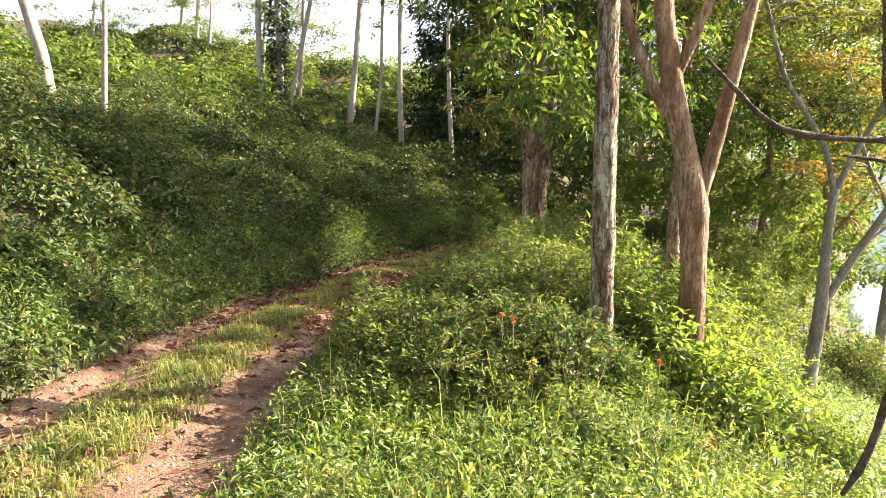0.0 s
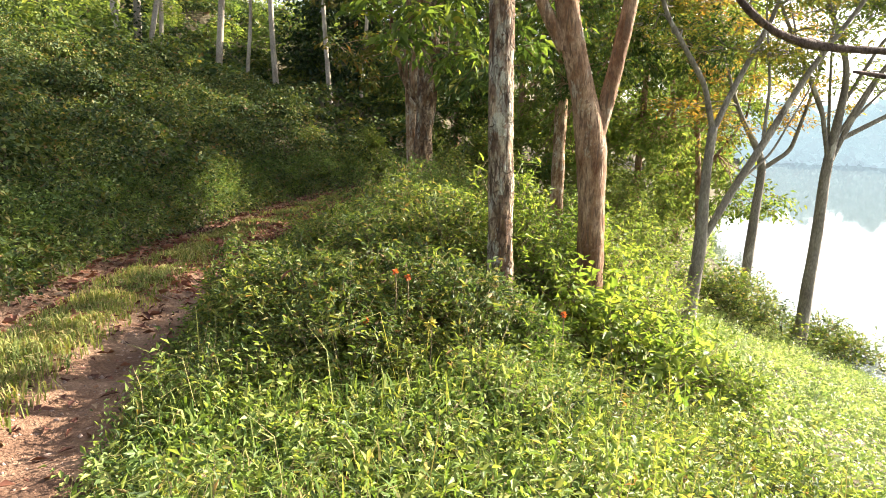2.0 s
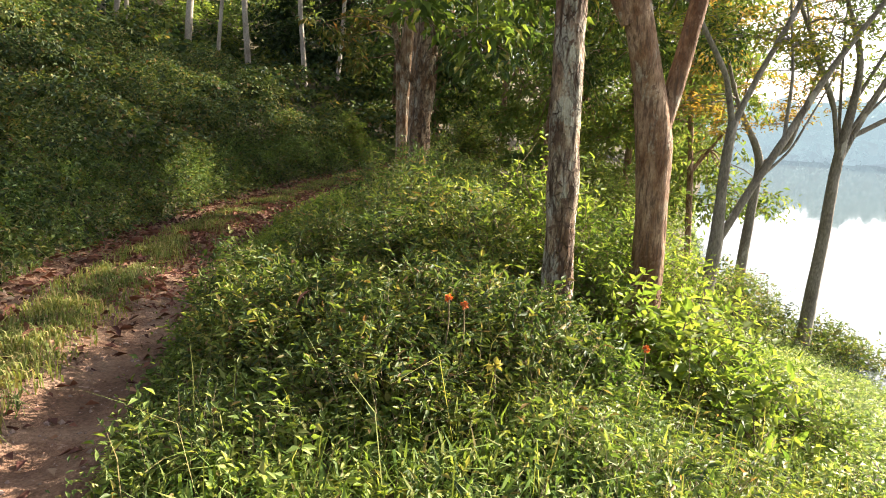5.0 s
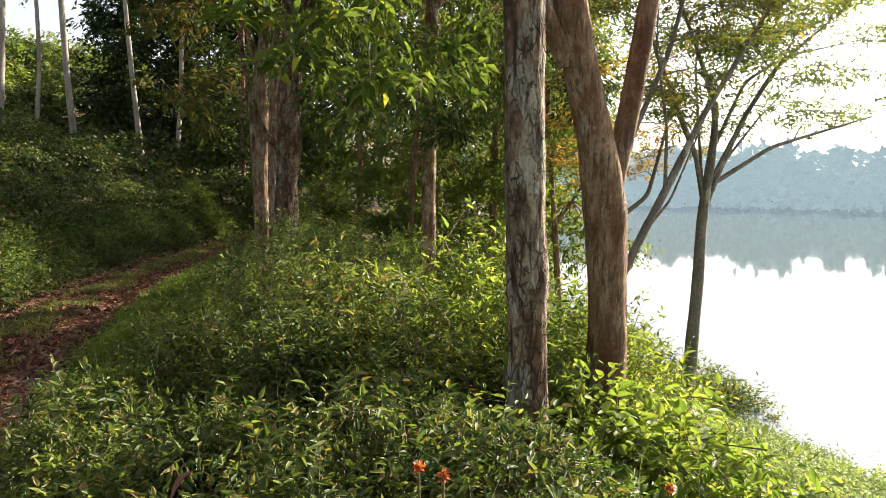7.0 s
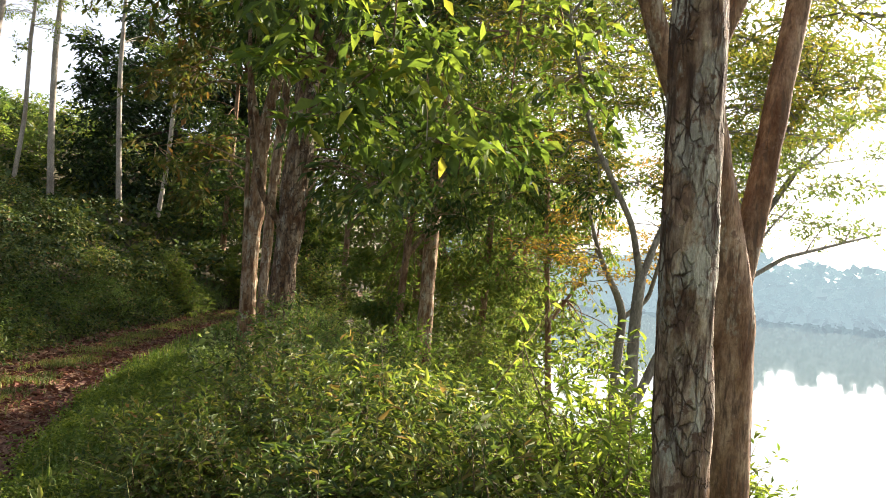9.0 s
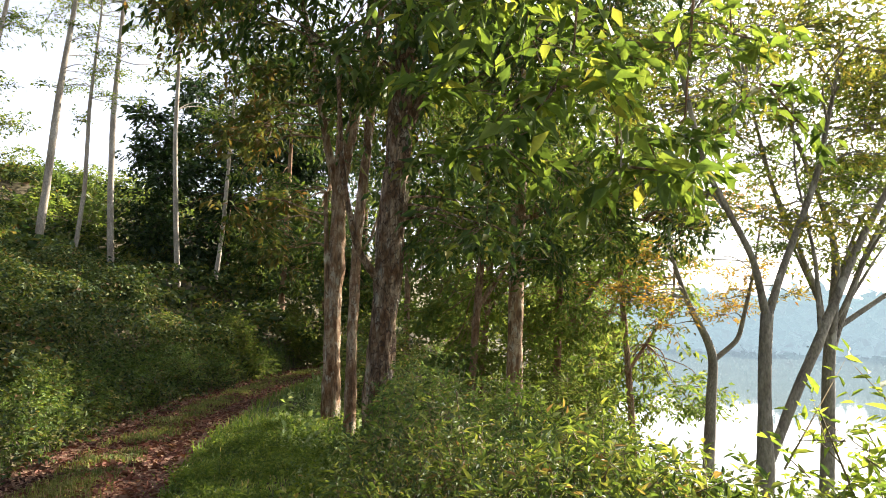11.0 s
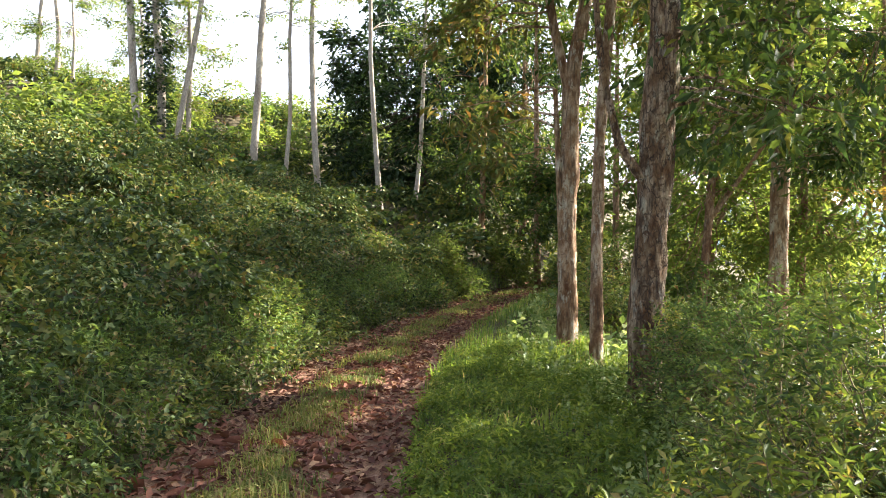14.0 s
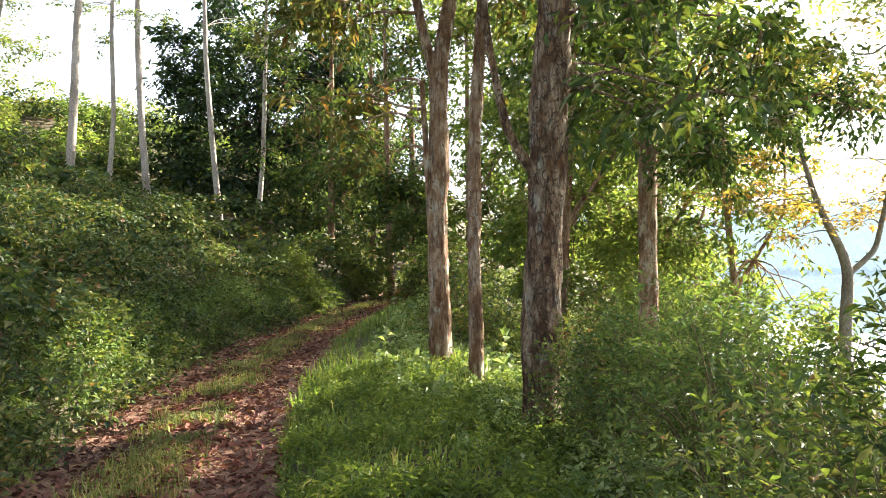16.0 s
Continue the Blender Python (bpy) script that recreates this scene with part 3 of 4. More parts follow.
# ---- grass ----
def grass(n, x0, x1, y0, y1, h0, h1, keep):
    x, y = rng.uniform(x0, x1, n), rng.uniform(y0, y1, n)
    k = keep(x, y)
    x, y = x[k], y[k]
    m = len(x)
    z = land(x, y)
    h = rng.uniform(h0, h1, m) * (0.6 + 0.8 * vnoise(x, y, 0.6, 51))
    return blades(np.stack([x, y, z - 0.02], 1), h, rng.uniform(0.1, 1.1, m), rng.uniform(0.006, 0.017, m))


def right_of(x, y):
    return x - road_x(y) - HALF


V, F = joined([grass(34000, -1.6, 5, 0.6, 6.0, 0.08, 0.19, lambda x, y: (right_of(x, y) > -0.1) & (right_of(x, y) < 2.6 + 1.6 * vnoise(x, y, 1.1, 55))),
               grass(15000, -1.6, 3, 6.0, 14, 0.07, 0.18, lambda x, y: (right_of(x, y) > -0.1) & (right_of(x, y) < 1.7)),
               grass(30000, -1.6, 9, 14, 32, 0.12, 0.3, lambda x, y: (right_of(x, y) > -0.05) & (right_of(x, y) < 2.6)),
               grass(26000, -3, 7, -9, 0.8, 0.12, 0.3, lambda x, y: (right_of(x, y) > -0.05) & (right_of(x, y) < 6))])
tagged(add_mesh("grass", V, F, M_GRASS), "lush green grass along the edges of the track", "grass", kind="stuff")


# bank side gets a duller leaf than the verge grass, in place of shade
V, F = grass(80000, -4.6, 6, -6, 30, 0.14, 0.34, lambda x, y: (right_of(x, y) < -2 * HALF + 0.1 + 0.12 * vnoise(x, y, 0.5, 56)) & (right_of(x, y) > -2 * HALF - 0.9))
tagged(add_mesh("bank_grass", V, F, M_WEED), "tufted grass at the foot of the bank, dull green to stand for shade", "grass", kind="stuff")


def stalks(n, keep):
    """Pale seeding stalks that stand over the grass."""
    x, y = rng.uniform(-1.4, 4, n), rng.uniform(1.2, 9, n)
    k = keep(x, y)
    x, y = x[k], y[k]
    m = len(x)
    return blades(np.stack([x, y, land(x, y)], 1), rng.uniform(0.3, 0.55, m), rng.uniform(0.1, 0.7, m), rng.uniform(0.003, 0.006, m))


V, F = stalks(800, lambda x, y: (right_of(x, y) > 0.1) & (right_of(x, y) < 4))
tagged(add_mesh("seeding_grass", V, F, M_DRYGRASS), "thin pale seeding stalks over the verge grass", "grass", kind="stuff")


def strip(n):
    y = np.where(rng.uniform(0, 1, n) < 0.12, rng.uniform(-9, 0.5, n), 0.5 + 30 * rng.uniform(0, 1, n) ** 1.5)
    u = rng.normal(0, 0.21, n)
    k = (np.abs(u) < 0.46) & (vnoise(u * 3, y, 0.7, 61) > 0.15 + 0.2 * smooth(8, 11, y) * (1 - smooth(14, 17, y)))
    y, u = y[k], u[k]
    x = road_x(y) + u
    z = road_z(y) + road_profile(u, x, y)
    m = len(x)
    return blades(np.stack([x, y, z - 0.01], 1), rng.uniform(0.05, 0.14, m) * (0.4 + vnoise(x, y, 0.4, 62)), rng.uniform(0.2, 0.95, m), rng.uniform(0.006, 0.012, m))


V, F = strip(43000)
tagged(add_mesh("track_grass", V, F, M_DRYGRASS), "worn yellowish grass on the middle of the track", "grass", kind="stuff")


# ---- weeds on the verges and creepers down to the lake ----
def weeds(n, x0, x1, y0, y1, size, tall, keep, k=7, seed=75, width=0.44, rich=False):
    """Leafy weeds: upright shoots in tufts, taller in the middle of each tuft."""
    x, y = rng.uniform(x0, x1, n), rng.uniform(y0, y1, n)
    tuft = vnoise(x, y, 0.45, seed) * 0.65 + vnoise(x, y, 0.16, seed + 1) * 0.35
    z = land(x, y)
    ok = keep(x, y) & (tuft > rng.uniform(0.2, 0.42, n)) & (z > WATER_Z - 0.05)
    x, y, z, tuft = x[ok], y[ok], z[ok], tuft[ok]
    m = len(x)
    D = np.stack([rng.normal(0, 0.4, m), rng.normal(-0.08, 0.4, m), np.ones(m)], 1)
    h = tall * (0.12 + 1.7 * tuft ** 1.7) * rng.uniform(0.5, 1.25, m)
    return sprigs(np.stack([x, y, z - 0.02], 1), D, h, k, size * rng.uniform(0.65, 1.4, m), width, 1.5, 0.05, rich, 0.4)


def weed_bed(name, label, sets, material, stalky=False):
    V, F = joined([q[0] for q in sets])
    bed = tagged(add_mesh(name, V, F, material), label, "undergrowth", kind="stuff")
    if stalky:
        V, F = joined([q[1] for q in sets])
        tagged(add_mesh("stalk", V, F, M_TWIG, bed), kind="stuff")


weed_bed("shore_creepers", "pale green sunlit creepers on the slope down to the lake, haze put into the colour",
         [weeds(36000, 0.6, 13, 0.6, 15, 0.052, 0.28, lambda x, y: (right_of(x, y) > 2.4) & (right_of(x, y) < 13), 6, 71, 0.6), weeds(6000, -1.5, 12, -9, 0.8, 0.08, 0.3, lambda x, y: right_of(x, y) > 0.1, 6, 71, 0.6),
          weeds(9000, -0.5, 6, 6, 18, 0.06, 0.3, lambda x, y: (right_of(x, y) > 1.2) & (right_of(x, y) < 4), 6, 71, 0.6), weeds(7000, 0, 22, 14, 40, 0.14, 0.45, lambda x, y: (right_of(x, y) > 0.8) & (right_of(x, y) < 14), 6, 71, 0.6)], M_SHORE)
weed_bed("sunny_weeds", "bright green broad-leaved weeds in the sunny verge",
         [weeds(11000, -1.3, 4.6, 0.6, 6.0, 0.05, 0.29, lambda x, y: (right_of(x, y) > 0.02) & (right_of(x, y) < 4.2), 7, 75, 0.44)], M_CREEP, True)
# second set over the same verge; its darker leaf colour imitates shadow between tufts
weed_bed("tangled_weeds", "narrow-leaved weeds tangled into the verge, darker green to stand for shadow",
         [weeds(9000, -1.3, 4.6, 0.6, 6.0, 0.054, 0.32, lambda x, y: (right_of(x, y) > 0.02) & (right_of(x, y) < 4.2), 7, 85, 0.3)], M_BUSH, True)
weed_bed("verge_weeds", "small broad-leaved weeds among the verge grass",
         [weeds(25000, -1.4, 3, 6, 16, 0.05, 0.24, lambda x, y: (right_of(x, y) > -0.03) & (right_of(x, y) < 2.6), 6, 77)], M_BRIGHT)
weed_bed("bank_weeds", "green leafy weeds crowding the foot of the bank",
         [weeds(95000, -4.8, 5, 0, 28, 0.06, 0.42, lambda x, y: (right_of(x, y) < -2 * HALF - 0.02) & (right_of(x, y) > -2 * HALF - 1.25), 7, 78, 0.5)], M_WEED)


# ---- shrubs ----
def shrub(name, label, at, rx, ry_, h, n, size, material, stems=16, broad=False, rich=False, shoots=1.0, group=""):
    """A many-stemmed shrub of uneven lobes: leafy shoots over its outside, darker and sparser within, stray wands above."""
    bx, by = at
    e = thing(name, (bx, by, float(land(bx, by))), label, "shrub", group)
    lobes = []
    for q in range(9):
        a, rad = 2.4 * q + rng.uniform(0, 1), 0.68 * math.sqrt(q / 8)
        ox, oy = rx * rad * math.cos(a), ry_ * rad * math.sin(a)
        lobes.append((ox, oy, rng.uniform(0.26, 0.5), h * (1.0 - 0.5 * rad ** 2) * rng.uniform(0.55, 1.2)))
    lobes = np.array(lobes)
    m = max(20, int(n / 8))
    i = rng.integers(0, len(lobes), m)
    d = unit(rng.normal(size=(m, 3)))
    d[:, 2] = np.where(d[:, 2] < -0.1, -d[:, 2], d[:, 2])
    shell = rng.uniform(0.3, 1.0, m) ** 0.45
    x, y = lobes[i, 0] + d[:, 0] * lobes[i, 2] * rx * shell, lobes[i, 1] + d[:, 1] * lobes[i, 2] * ry_ * shell
    z = land(bx + x, by + y) - e.location[2] + np.maximum(0.04, 0.25 * lobes[i, 3] + d[:, 2] * 0.72 * lobes[i, 3] * shell)
    D = d * np.array((0.7, 0.7, 0.4)) + rng.normal(size=(m, 3)) * 0.4 + np.array((0, 0, 0.45))
    wand = rng.uniform(0, 1, m) < 0.08
    D[wand] = D[wand] * 0.5 + np.array((0, 0, 0.7))
    L = size * (5.0 if broad else 4.2) * shoots * rng.uniform(0.6, 1.3, m) * np.where(wand, 1.8, 1.0)
    P = np.stack([x, y, z], 1)
    leaf, stalk = sprigs(P - unit(D) * (L * 0.4)[:, None], D, L, 8, size * rng.uniform(0.7, 1.3, m), 0.58 if broad else 0.36, 1.0, 0.3, rich)
    foliage = add_mesh("foliage", *leaf, material, e)
    tagged(add_mesh("stalk", *stalk, M_TWIG, foliage), kind="stuff")
    for q in rng.choice(np.flatnonzero(shell > 0.6), stems, replace=False):
        p0 = np.array((x[q] * 0.3, y[q] * 0.3, float(land(bx + x[q] * 0.3, by + y[q] * 0.3)) - e.location[2] - 0.03))
        p1 = p0 + (P[q] - p0) * 0.5 + np.array((-x[q] * 0.1, -y[q] * 0.1, 0.12 * h))
        r = 0.004 + 0.0025 * h
        add_tube("stem", np.array([p0, p1, P[q]]), [r, r * 0.8, r * 0.35], M_TWIG, e, 4, rings=7)
    return e


shrub("shrub", "tangled green flowering shrub on the track verge", (0.45, 5.3), 1.15, 0.95, 0.74, 17000, 0.05, M_BUSH, 40, False, True)
shrub("shrub", "low leafy shrub overhanging the edge of the track", (-0.38, 6.0), 0.72, 0.95, 0.78, 10000, 0.052, M_BUSH, 30, False, True)
shrub("shrub", "tall tangled green shrub on the track verge", (0.85, 6.85), 1.3, 0.95, 1.15, 17000, 0.055, M_BUSH, 40, False, True)
shrub("shrub", "broad-leaved bright green shrub round a forked tree", (2.1, 5.78), 0.6, 0.5, 1.15, 1700, 0.085, M_BRIGHT, 30, True, True, 1.15)
shrub("shrub", "sparse broad-leaved green shrub leaning over the lake slope", (2.4, 5.4), 0.6, 0.5, 0.72, 1000, 0.085, M_BRIGHT, 20, True, True, 1.25)
shrub("shrub", "tall light green shrub between two trunks", (1.72, 6.35), 0.75, 0.6, 1.45, 8000, 0.055, M_BRIGHT, 36, False, True, 1.3)
shrub("shrub", "small tangled shrub hiding the foot of a plated trunk", (1.25, 5.1), 0.55, 0.4, 0.55, 3600, 0.05, M_BRIGHT, 20, False, True)
shrub("shrub", "leafy bright green shrub behind a forked tree", (2.6, 6.9), 0.95, 0.8, 1.5, 7000, 0.06, M_BRIGHT, 30, False, False, 1.3)
shrub("shrub", "bright green weedy shrub on the lake slope", (2.9, 5.9), 0.9, 0.8, 0.7, 6000, 0.055, M_BRIGHT, 24)
shrub("shrub", "low leafy shrub on the grassy verge", (0.05, 8.0), 0.6, 0.85, 0.8, 6000, 0.054, M_BUSH, 20)
shrub("shrub", "tall green shrub under the trees beside the track", (0.95, 8.5), 1.1, 1.0, 1.35, 13000, 0.05, M_BUSH, 36)
shrub("shrub", "dense green shrub under the trees beside the track", (1.6, 10.3), 1.25, 1.2, 1.35, 17000, 0.044, M_WEED, 40)
shrub("shrub", "weedy green shrub at the foot of a thick trunk", (1.75, 11.6), 0.9, 0.55, 1.15, 7000, 0.055, M_BUSH, 24)
# next two take the bright leaf, so sunlight on them is partly colour
shrub("shrub", "dense green shrub on the slope above the lake", (3.1, 9.6), 1.3, 1.2, 1.0, 8000, 0.07, M_BRIGHT, 30)
shrub("shrub", "light green shrub beside a slender trunk", (3.6, 12.4), 1.6, 1.6, 1.7, 9000, 0.085, M_BRIGHT, 30)
shrub("shrub", "leafy shrub on the far verge of the track", (3.4, 17.8), 1.3, 1.6, 1.3, 5000, 0.11, M_BUSH, 24)
shrub("shrub", "dark bushy growth at the lake's edge", (8.7, 14.6), 1.7, 1.5, 1.5, 6500, 0.10, M_BUSH, 16)
shrub("shrub", "dark bushy growth at the lake's edge", (10.6, 14.0), 1.2, 1.2, 0.9, 4000, 0.10, M_BUSH, 16)
shrub("shrub", "yellow-green bush below the trees on the slope", (6.5, 16.5), 2.0, 2.0, 2.0, 6000, 0.13, M_FEATHER, 20)
shrub("shrub", "yellow-green bush below the trees on the slope", (8.2, 20.5), 2.2, 2.0, 2.6, 6000, 0.14, M_FEATHER, 20)
shrub("shrub", "bright yellow-green bush at the bend of the track", (1.75, 25.6), 0.9, 0.9, 1.4, 3500, 0.12, M_FEATHER, 16)
shrub("shrub", "bright yellow-green bush at the bend of the track", (4.3, 29.6), 1.2, 1.2, 1.8, 4500, 0.14, M_FEATHER, 16)
shrub("shrub", "low bush closing the view at the bend", (6.6, 30.0), 1.2, 1.2, 1.5, 4500, 0.14, M_BUSH, 16)
shrub("shrub", "tall dark green bush at the bend of the track", (5.6, 25.2), 1.4, 1.6, 2.2, 5000, 0.14, M_BUSH, 16)


# ---- trees ----
def crown_leaves(clumps, size, width, hang, origin, per_twig=26, spread_twig=0.5, flat=0.6):
    """Leaves on many twigs that grow out of each clump's middle; returns leaves and the twigs."""
    LP, LD, twigs = [], [], []
    for (cx, cy, cz), r, n in clumps:
        c = np.array((cx, cy, cz)) - origin
        k = max(4, int(n / per_twig))
        for q in range(k):
            d = rng.normal(size=3) * np.array((1, 1, flat))
            d /= np.linalg.norm(d)
            ln = r * rng.uniform(0.55, 1.1)
            t0, t1 = c + d * r * 0.1, c + d * ln - np.array((0, 0, hang * r * 0.35))
            twigs.append((t0, t1, 0.006 + 0.006 * r))
            t = rng.uniform(0.25, 1.08, per_twig)[:, None]
            p = t0 + (t1 - t0) * t + rng.normal(size=(per_twig, 3)) * spread_twig * 0.3 * r * np.array((1, 1, 0.6))
            LP.append(p)
            LD.append(rng.normal(size=(per_twig, 3)) * np.array((1, 1, 0.45)) + d * 0.6 - np.array((0, 0, hang)))
    P, D = np.vstack(LP), np.vstack(LD)
    return leaves(P, D, size * rng.uniform(0.6, 1.4, len(P)), width, 0.25, 0.25), twigs


def tree(name, label, base, trunk, limbs, clumps, bark, leaf, size=0.13, width=0.42, hang=0.25, rough=0.12, sides=14, seed=1,
         sub=26, spread_twig=0.5, flat=0.6, group="", tie=True, sink=0.15, join_r=0.019, fine=1.6):
    """trunk: (x, y, z, radius) rows in the world; limbs: lists of such rows; clumps: (centre, radius, leaves)."""
    o = np.array(base, float)
    e = thing(name, tuple(o), label, "tree", group)
    rows = np.array(trunk, float)
    rows[0, 2] = min(rows[0, 2], float(land(rows[0, 0], rows[0, 1])) - sink)
    add_tube("trunk", rows[:, :3] - o, rows[:, 3], bark, e, sides, rough, seed, fine=fine)
    for i, lb in enumerate(limbs):
        lb = np.array(lb, float)
        add_tube("limb", lb[:, :3] - o, lb[:, 3], bark, e, max(7, sides - 4), rough * 0.8, seed + i + 1)
    if clumps:
        A = []
        for way in [rows[len(rows) // 3:]] + [np.array(lb, float) for lb in limbs]:
            q = np.linspace(0, len(way) - 1, 7 * len(way))
            A.append(np.stack([np.interp(q, np.arange(len(way)), way[:, i]) for i in range(4)], 1)[4:])
        A = np.vstack(A)
        if tie:
            for (c, r, n) in clumps:
                c = np.array(c)
                gap = np.linalg.norm(A[:, :3] - c, axis=1) + 0.5 * np.maximum(A[:, 2] - c[2], 0) + 0.5 * np.maximum(c[2] - A[:, 2] - 1.5, 0)
                a = A[np.argmin(gap)]
                span = np.linalg.norm(c - a[:3])
                m1 = a[:3] + (c - a[:3]) * 0.3 + rng.normal(size=3) * 0.1 * span + np.array((0, 0, 0.12 * span))
                m2 = a[:3] + (c - a[:3]) * 0.65 + rng.normal(size=3) * 0.09 * span + np.array((0, 0, 0.06 * span))
                jr = min(a[3] * 0.6, join_r)
                add_tube("branch", np.array([a[:3], m1, m2, c]) - o, [jr, jr * 0.8, jr * 0.6, 0.005], bark, e, 5, rings=9)
        (V, F), twigs = crown_leaves(clumps, size, width, hang, o, sub, spread_twig, flat)
        crown = add_mesh("crown", V, F, leaf, e)
        parts = []
        for t0, t1, r in twigs:
            d = t1 - t0
            s = np.cross(d, (0.3, 0.2, 1)); s /= np.linalg.norm(s) + 1e-9
            u = np.cross(s, d); u /= np.linalg.norm(u) + 1e-9
            parts.append((np.array([t0 + s * r, t0 - s * r * 0.5 + u * r, t0 - s * r * 0.5 - u * r, t1]), np.array([[0, 1, 3], [1, 2, 3], [2, 0, 3]])))
        V, F = joined(parts)
        tagged(add_mesh("twig", V, F, bark, crown), kind="stuff")
    return e


def scatter(centre, radii, n, r0, r1, leaves_each):
    """Clumps spread through an egg-shaped crown."""
    out = []
    for _ in range(n):
        d = rng.normal(size=3)
        d /= np.linalg.norm(d)
        q = rng.uniform(0.25, 1) ** 0.5
        p = [centre[i] + radii[i] * d[i] * q for i in range(3)]
        out.append((tuple(p), rng.uniform(r0, r1), leaves_each))
    return out


# the plated trunk beside the track
tree("rubber_tree", "straight trunk with flaking grey-brown plated bark", (1.23, 5.5, 0), [(1.24, 5.5, 0, 0.1), (1.22, 5.5, 0.5, 0.09), (1.19, 5.5, 1.6, 0.086), (1.15, 5.5, 2.9, 0.08), (1.1, 5.52, 5, 0.068), (1.05, 5.6, 7.5, 0.045)],
     [[(1.13, 5.5, 3.2, 0.03), (0.95, 5.6, 3.7, 0.025), (0.6, 5.9, 4.6, 0.015)], [(1.1, 5.55, 4.6, 0.022), (0.95, 6.5, 4.5, 0.016), (0.85, 7.3, 3.7, 0.011), (0.95, 7.6, 2.7, 0.005)]],
     scatter((0.8, 5.7, 6.3), (2.0, 2.0, 1.6), 24, 0.6, 1.0, 200) + [((1.15, 7.5, 2.15), 0.35, 110), ((0.85, 7.6, 2.5), 0.4, 120), ((0.5, 7.5, 2.9), 0.42, 130), ((1.25, 7.8, 2.8), 0.45, 140), ((0.65, 7.3, 3.4), 0.5, 150), ((0.75, 7.95, 2.3), 0.35, 120), ((0.95, 8.1, 2.6), 0.4, 130), ((0.5, 7.9, 2.55), 0.35, 110), ((0.9, 7.8, 3.2), 0.45, 140), ((1.05, 8.2, 3.0), 0.45, 130)], M_BARK, M_BACKLIT, 0.12, 0.42, 0.6, 0.11, 44, 3, fine=0.3)
tree("rubber_tree", "forked tree with smooth brown bark above a leafy shrub", (2.12, 6.2, -0.2), [(2.15, 6.2, -0.2, 0.125), (2.14, 6.2, 0.8, 0.108), (2.11, 6.2, 1.32, 0.125), (2.02, 6.2, 1.75, 0.098), (1.89, 6.2, 2.2, 0.092), (1.76, 6.2, 2.9, 0.086), (1.6, 6.25, 4.5, 0.07), (1.5, 6.35, 6.5, 0.045)],
     [[(2.13, 6.2, 1.35, 0.062), (2.24, 6.2, 1.8, 0.062), (2.35, 6.2, 2.4, 0.058), (2.48, 6.2, 3.05, 0.052), (2.78, 6.3, 4.6, 0.035)],
      [(1.84, 6.2, 2.1, 0.05), (1.69, 6.2, 2.35, 0.05), (1.5, 6.2, 2.75, 0.045), (1.3, 6.15, 3.4, 0.04), (0.9, 6.1, 4.8, 0.02)],
      [(1.86, 6.2, 2.35, 0.04), (1.97, 6.15, 2.65, 0.04), (2.12, 6.1, 3.1, 0.035), (2.4, 6.0, 4.2, 0.02)],
      [(1.6, 6.25, 4.4, 0.025), (1.8, 7.2, 4.3, 0.016), (1.95, 7.9, 3.5, 0.01), (1.95, 8.0, 2.6, 0.005)]],
     scatter((2.2, 6.7, 6.0), (2.4, 2.2, 1.5), 28, 0.6, 1.0, 280) + [((1.9, 7.9, 3.0), 0.45, 110), ((2.25, 7.7, 2.75), 0.4, 100), ((1.65, 8.0, 2.5), 0.35, 90), ((2.4, 8.1, 3.2), 0.5, 100), ((2.05, 8.2, 2.3), 0.35, 100)], M_BARK_SMOOTH, M_BACKLIT, 0.11, 0.42, 0.5, 0.07, 30, 5, fine=0.4)
# the lake-side trees with spreading limbs
tree("lakeside_tree", "grey forked tree with spreading limbs near the lake", (5.82, 11.33, -1.5), [(5.82, 11.33, -1.5, 0.126), (5.88, 11.33, -0.9, 0.113), (5.97, 11.33, -0.35, 0.108), (5.93, 11.33, 0.4, 0.0765), (5.95, 11.33, 1.2, 0.072), (6.0, 11.33, 1.5, 0.072)],
     [[(5.97, 11.33, -0.3, 0.0608), (6.4, 11.33, 0.5, 0.0646), (6.86, 11.33, 1.24, 0.0608), (7.53, 11.33, 2.39, 0.0494), (8.22, 11.33, 3.31, 0.038), (9.3, 11.5, 4.6, 0.0228)],
      [(6.0, 11.33, 1.4, 0.0532), (5.8, 11.33, 2.15, 0.0418), (5.08, 11.33, 3.17, 0.0342), (4.6, 11.3, 4.6, 0.0228)],
      [(6.86, 11.33, 1.24, 0.0304), (7.0, 11.5, 2.2, 0.0243), (7.0, 11.8, 3.4, 0.0152), (7.2, 12.0, 4.6, 0.0076)], [(6.4, 11.33, 0.55, 0.0228), (7.2, 11.6, 1.1, 0.019), (8.0, 11.9, 2.2, 0.0114), (8.6, 12.2, 3.4, 0.00608)],
      [(6.0, 11.33, 1.45, 0.0532), (6.23, 11.33, 2.0, 0.0456), (6.83, 11.33, 3.19, 0.038), (7.4, 11.4, 4.9, 0.0228)]],
     scatter((7.2, 12.0, 3.3), (2.6, 1.5, 1.0), 20, 0.5, 0.9, 130) + scatter((7.0, 11.7, 5.0), (3.4, 2.6, 1.0), 40, 0.6, 1.0, 260) + [((5.2, 12, 3.6), 0.7, 130), ((8.7, 12, 3.9), 0.7, 110), ((7.3, 12.4, 3.0), 0.6, 60)], M_BARK_GREY, M_GOLD, 0.1, 0.35, 0.2, 0.06, 12, 7, 20, 0.5, 0.15)
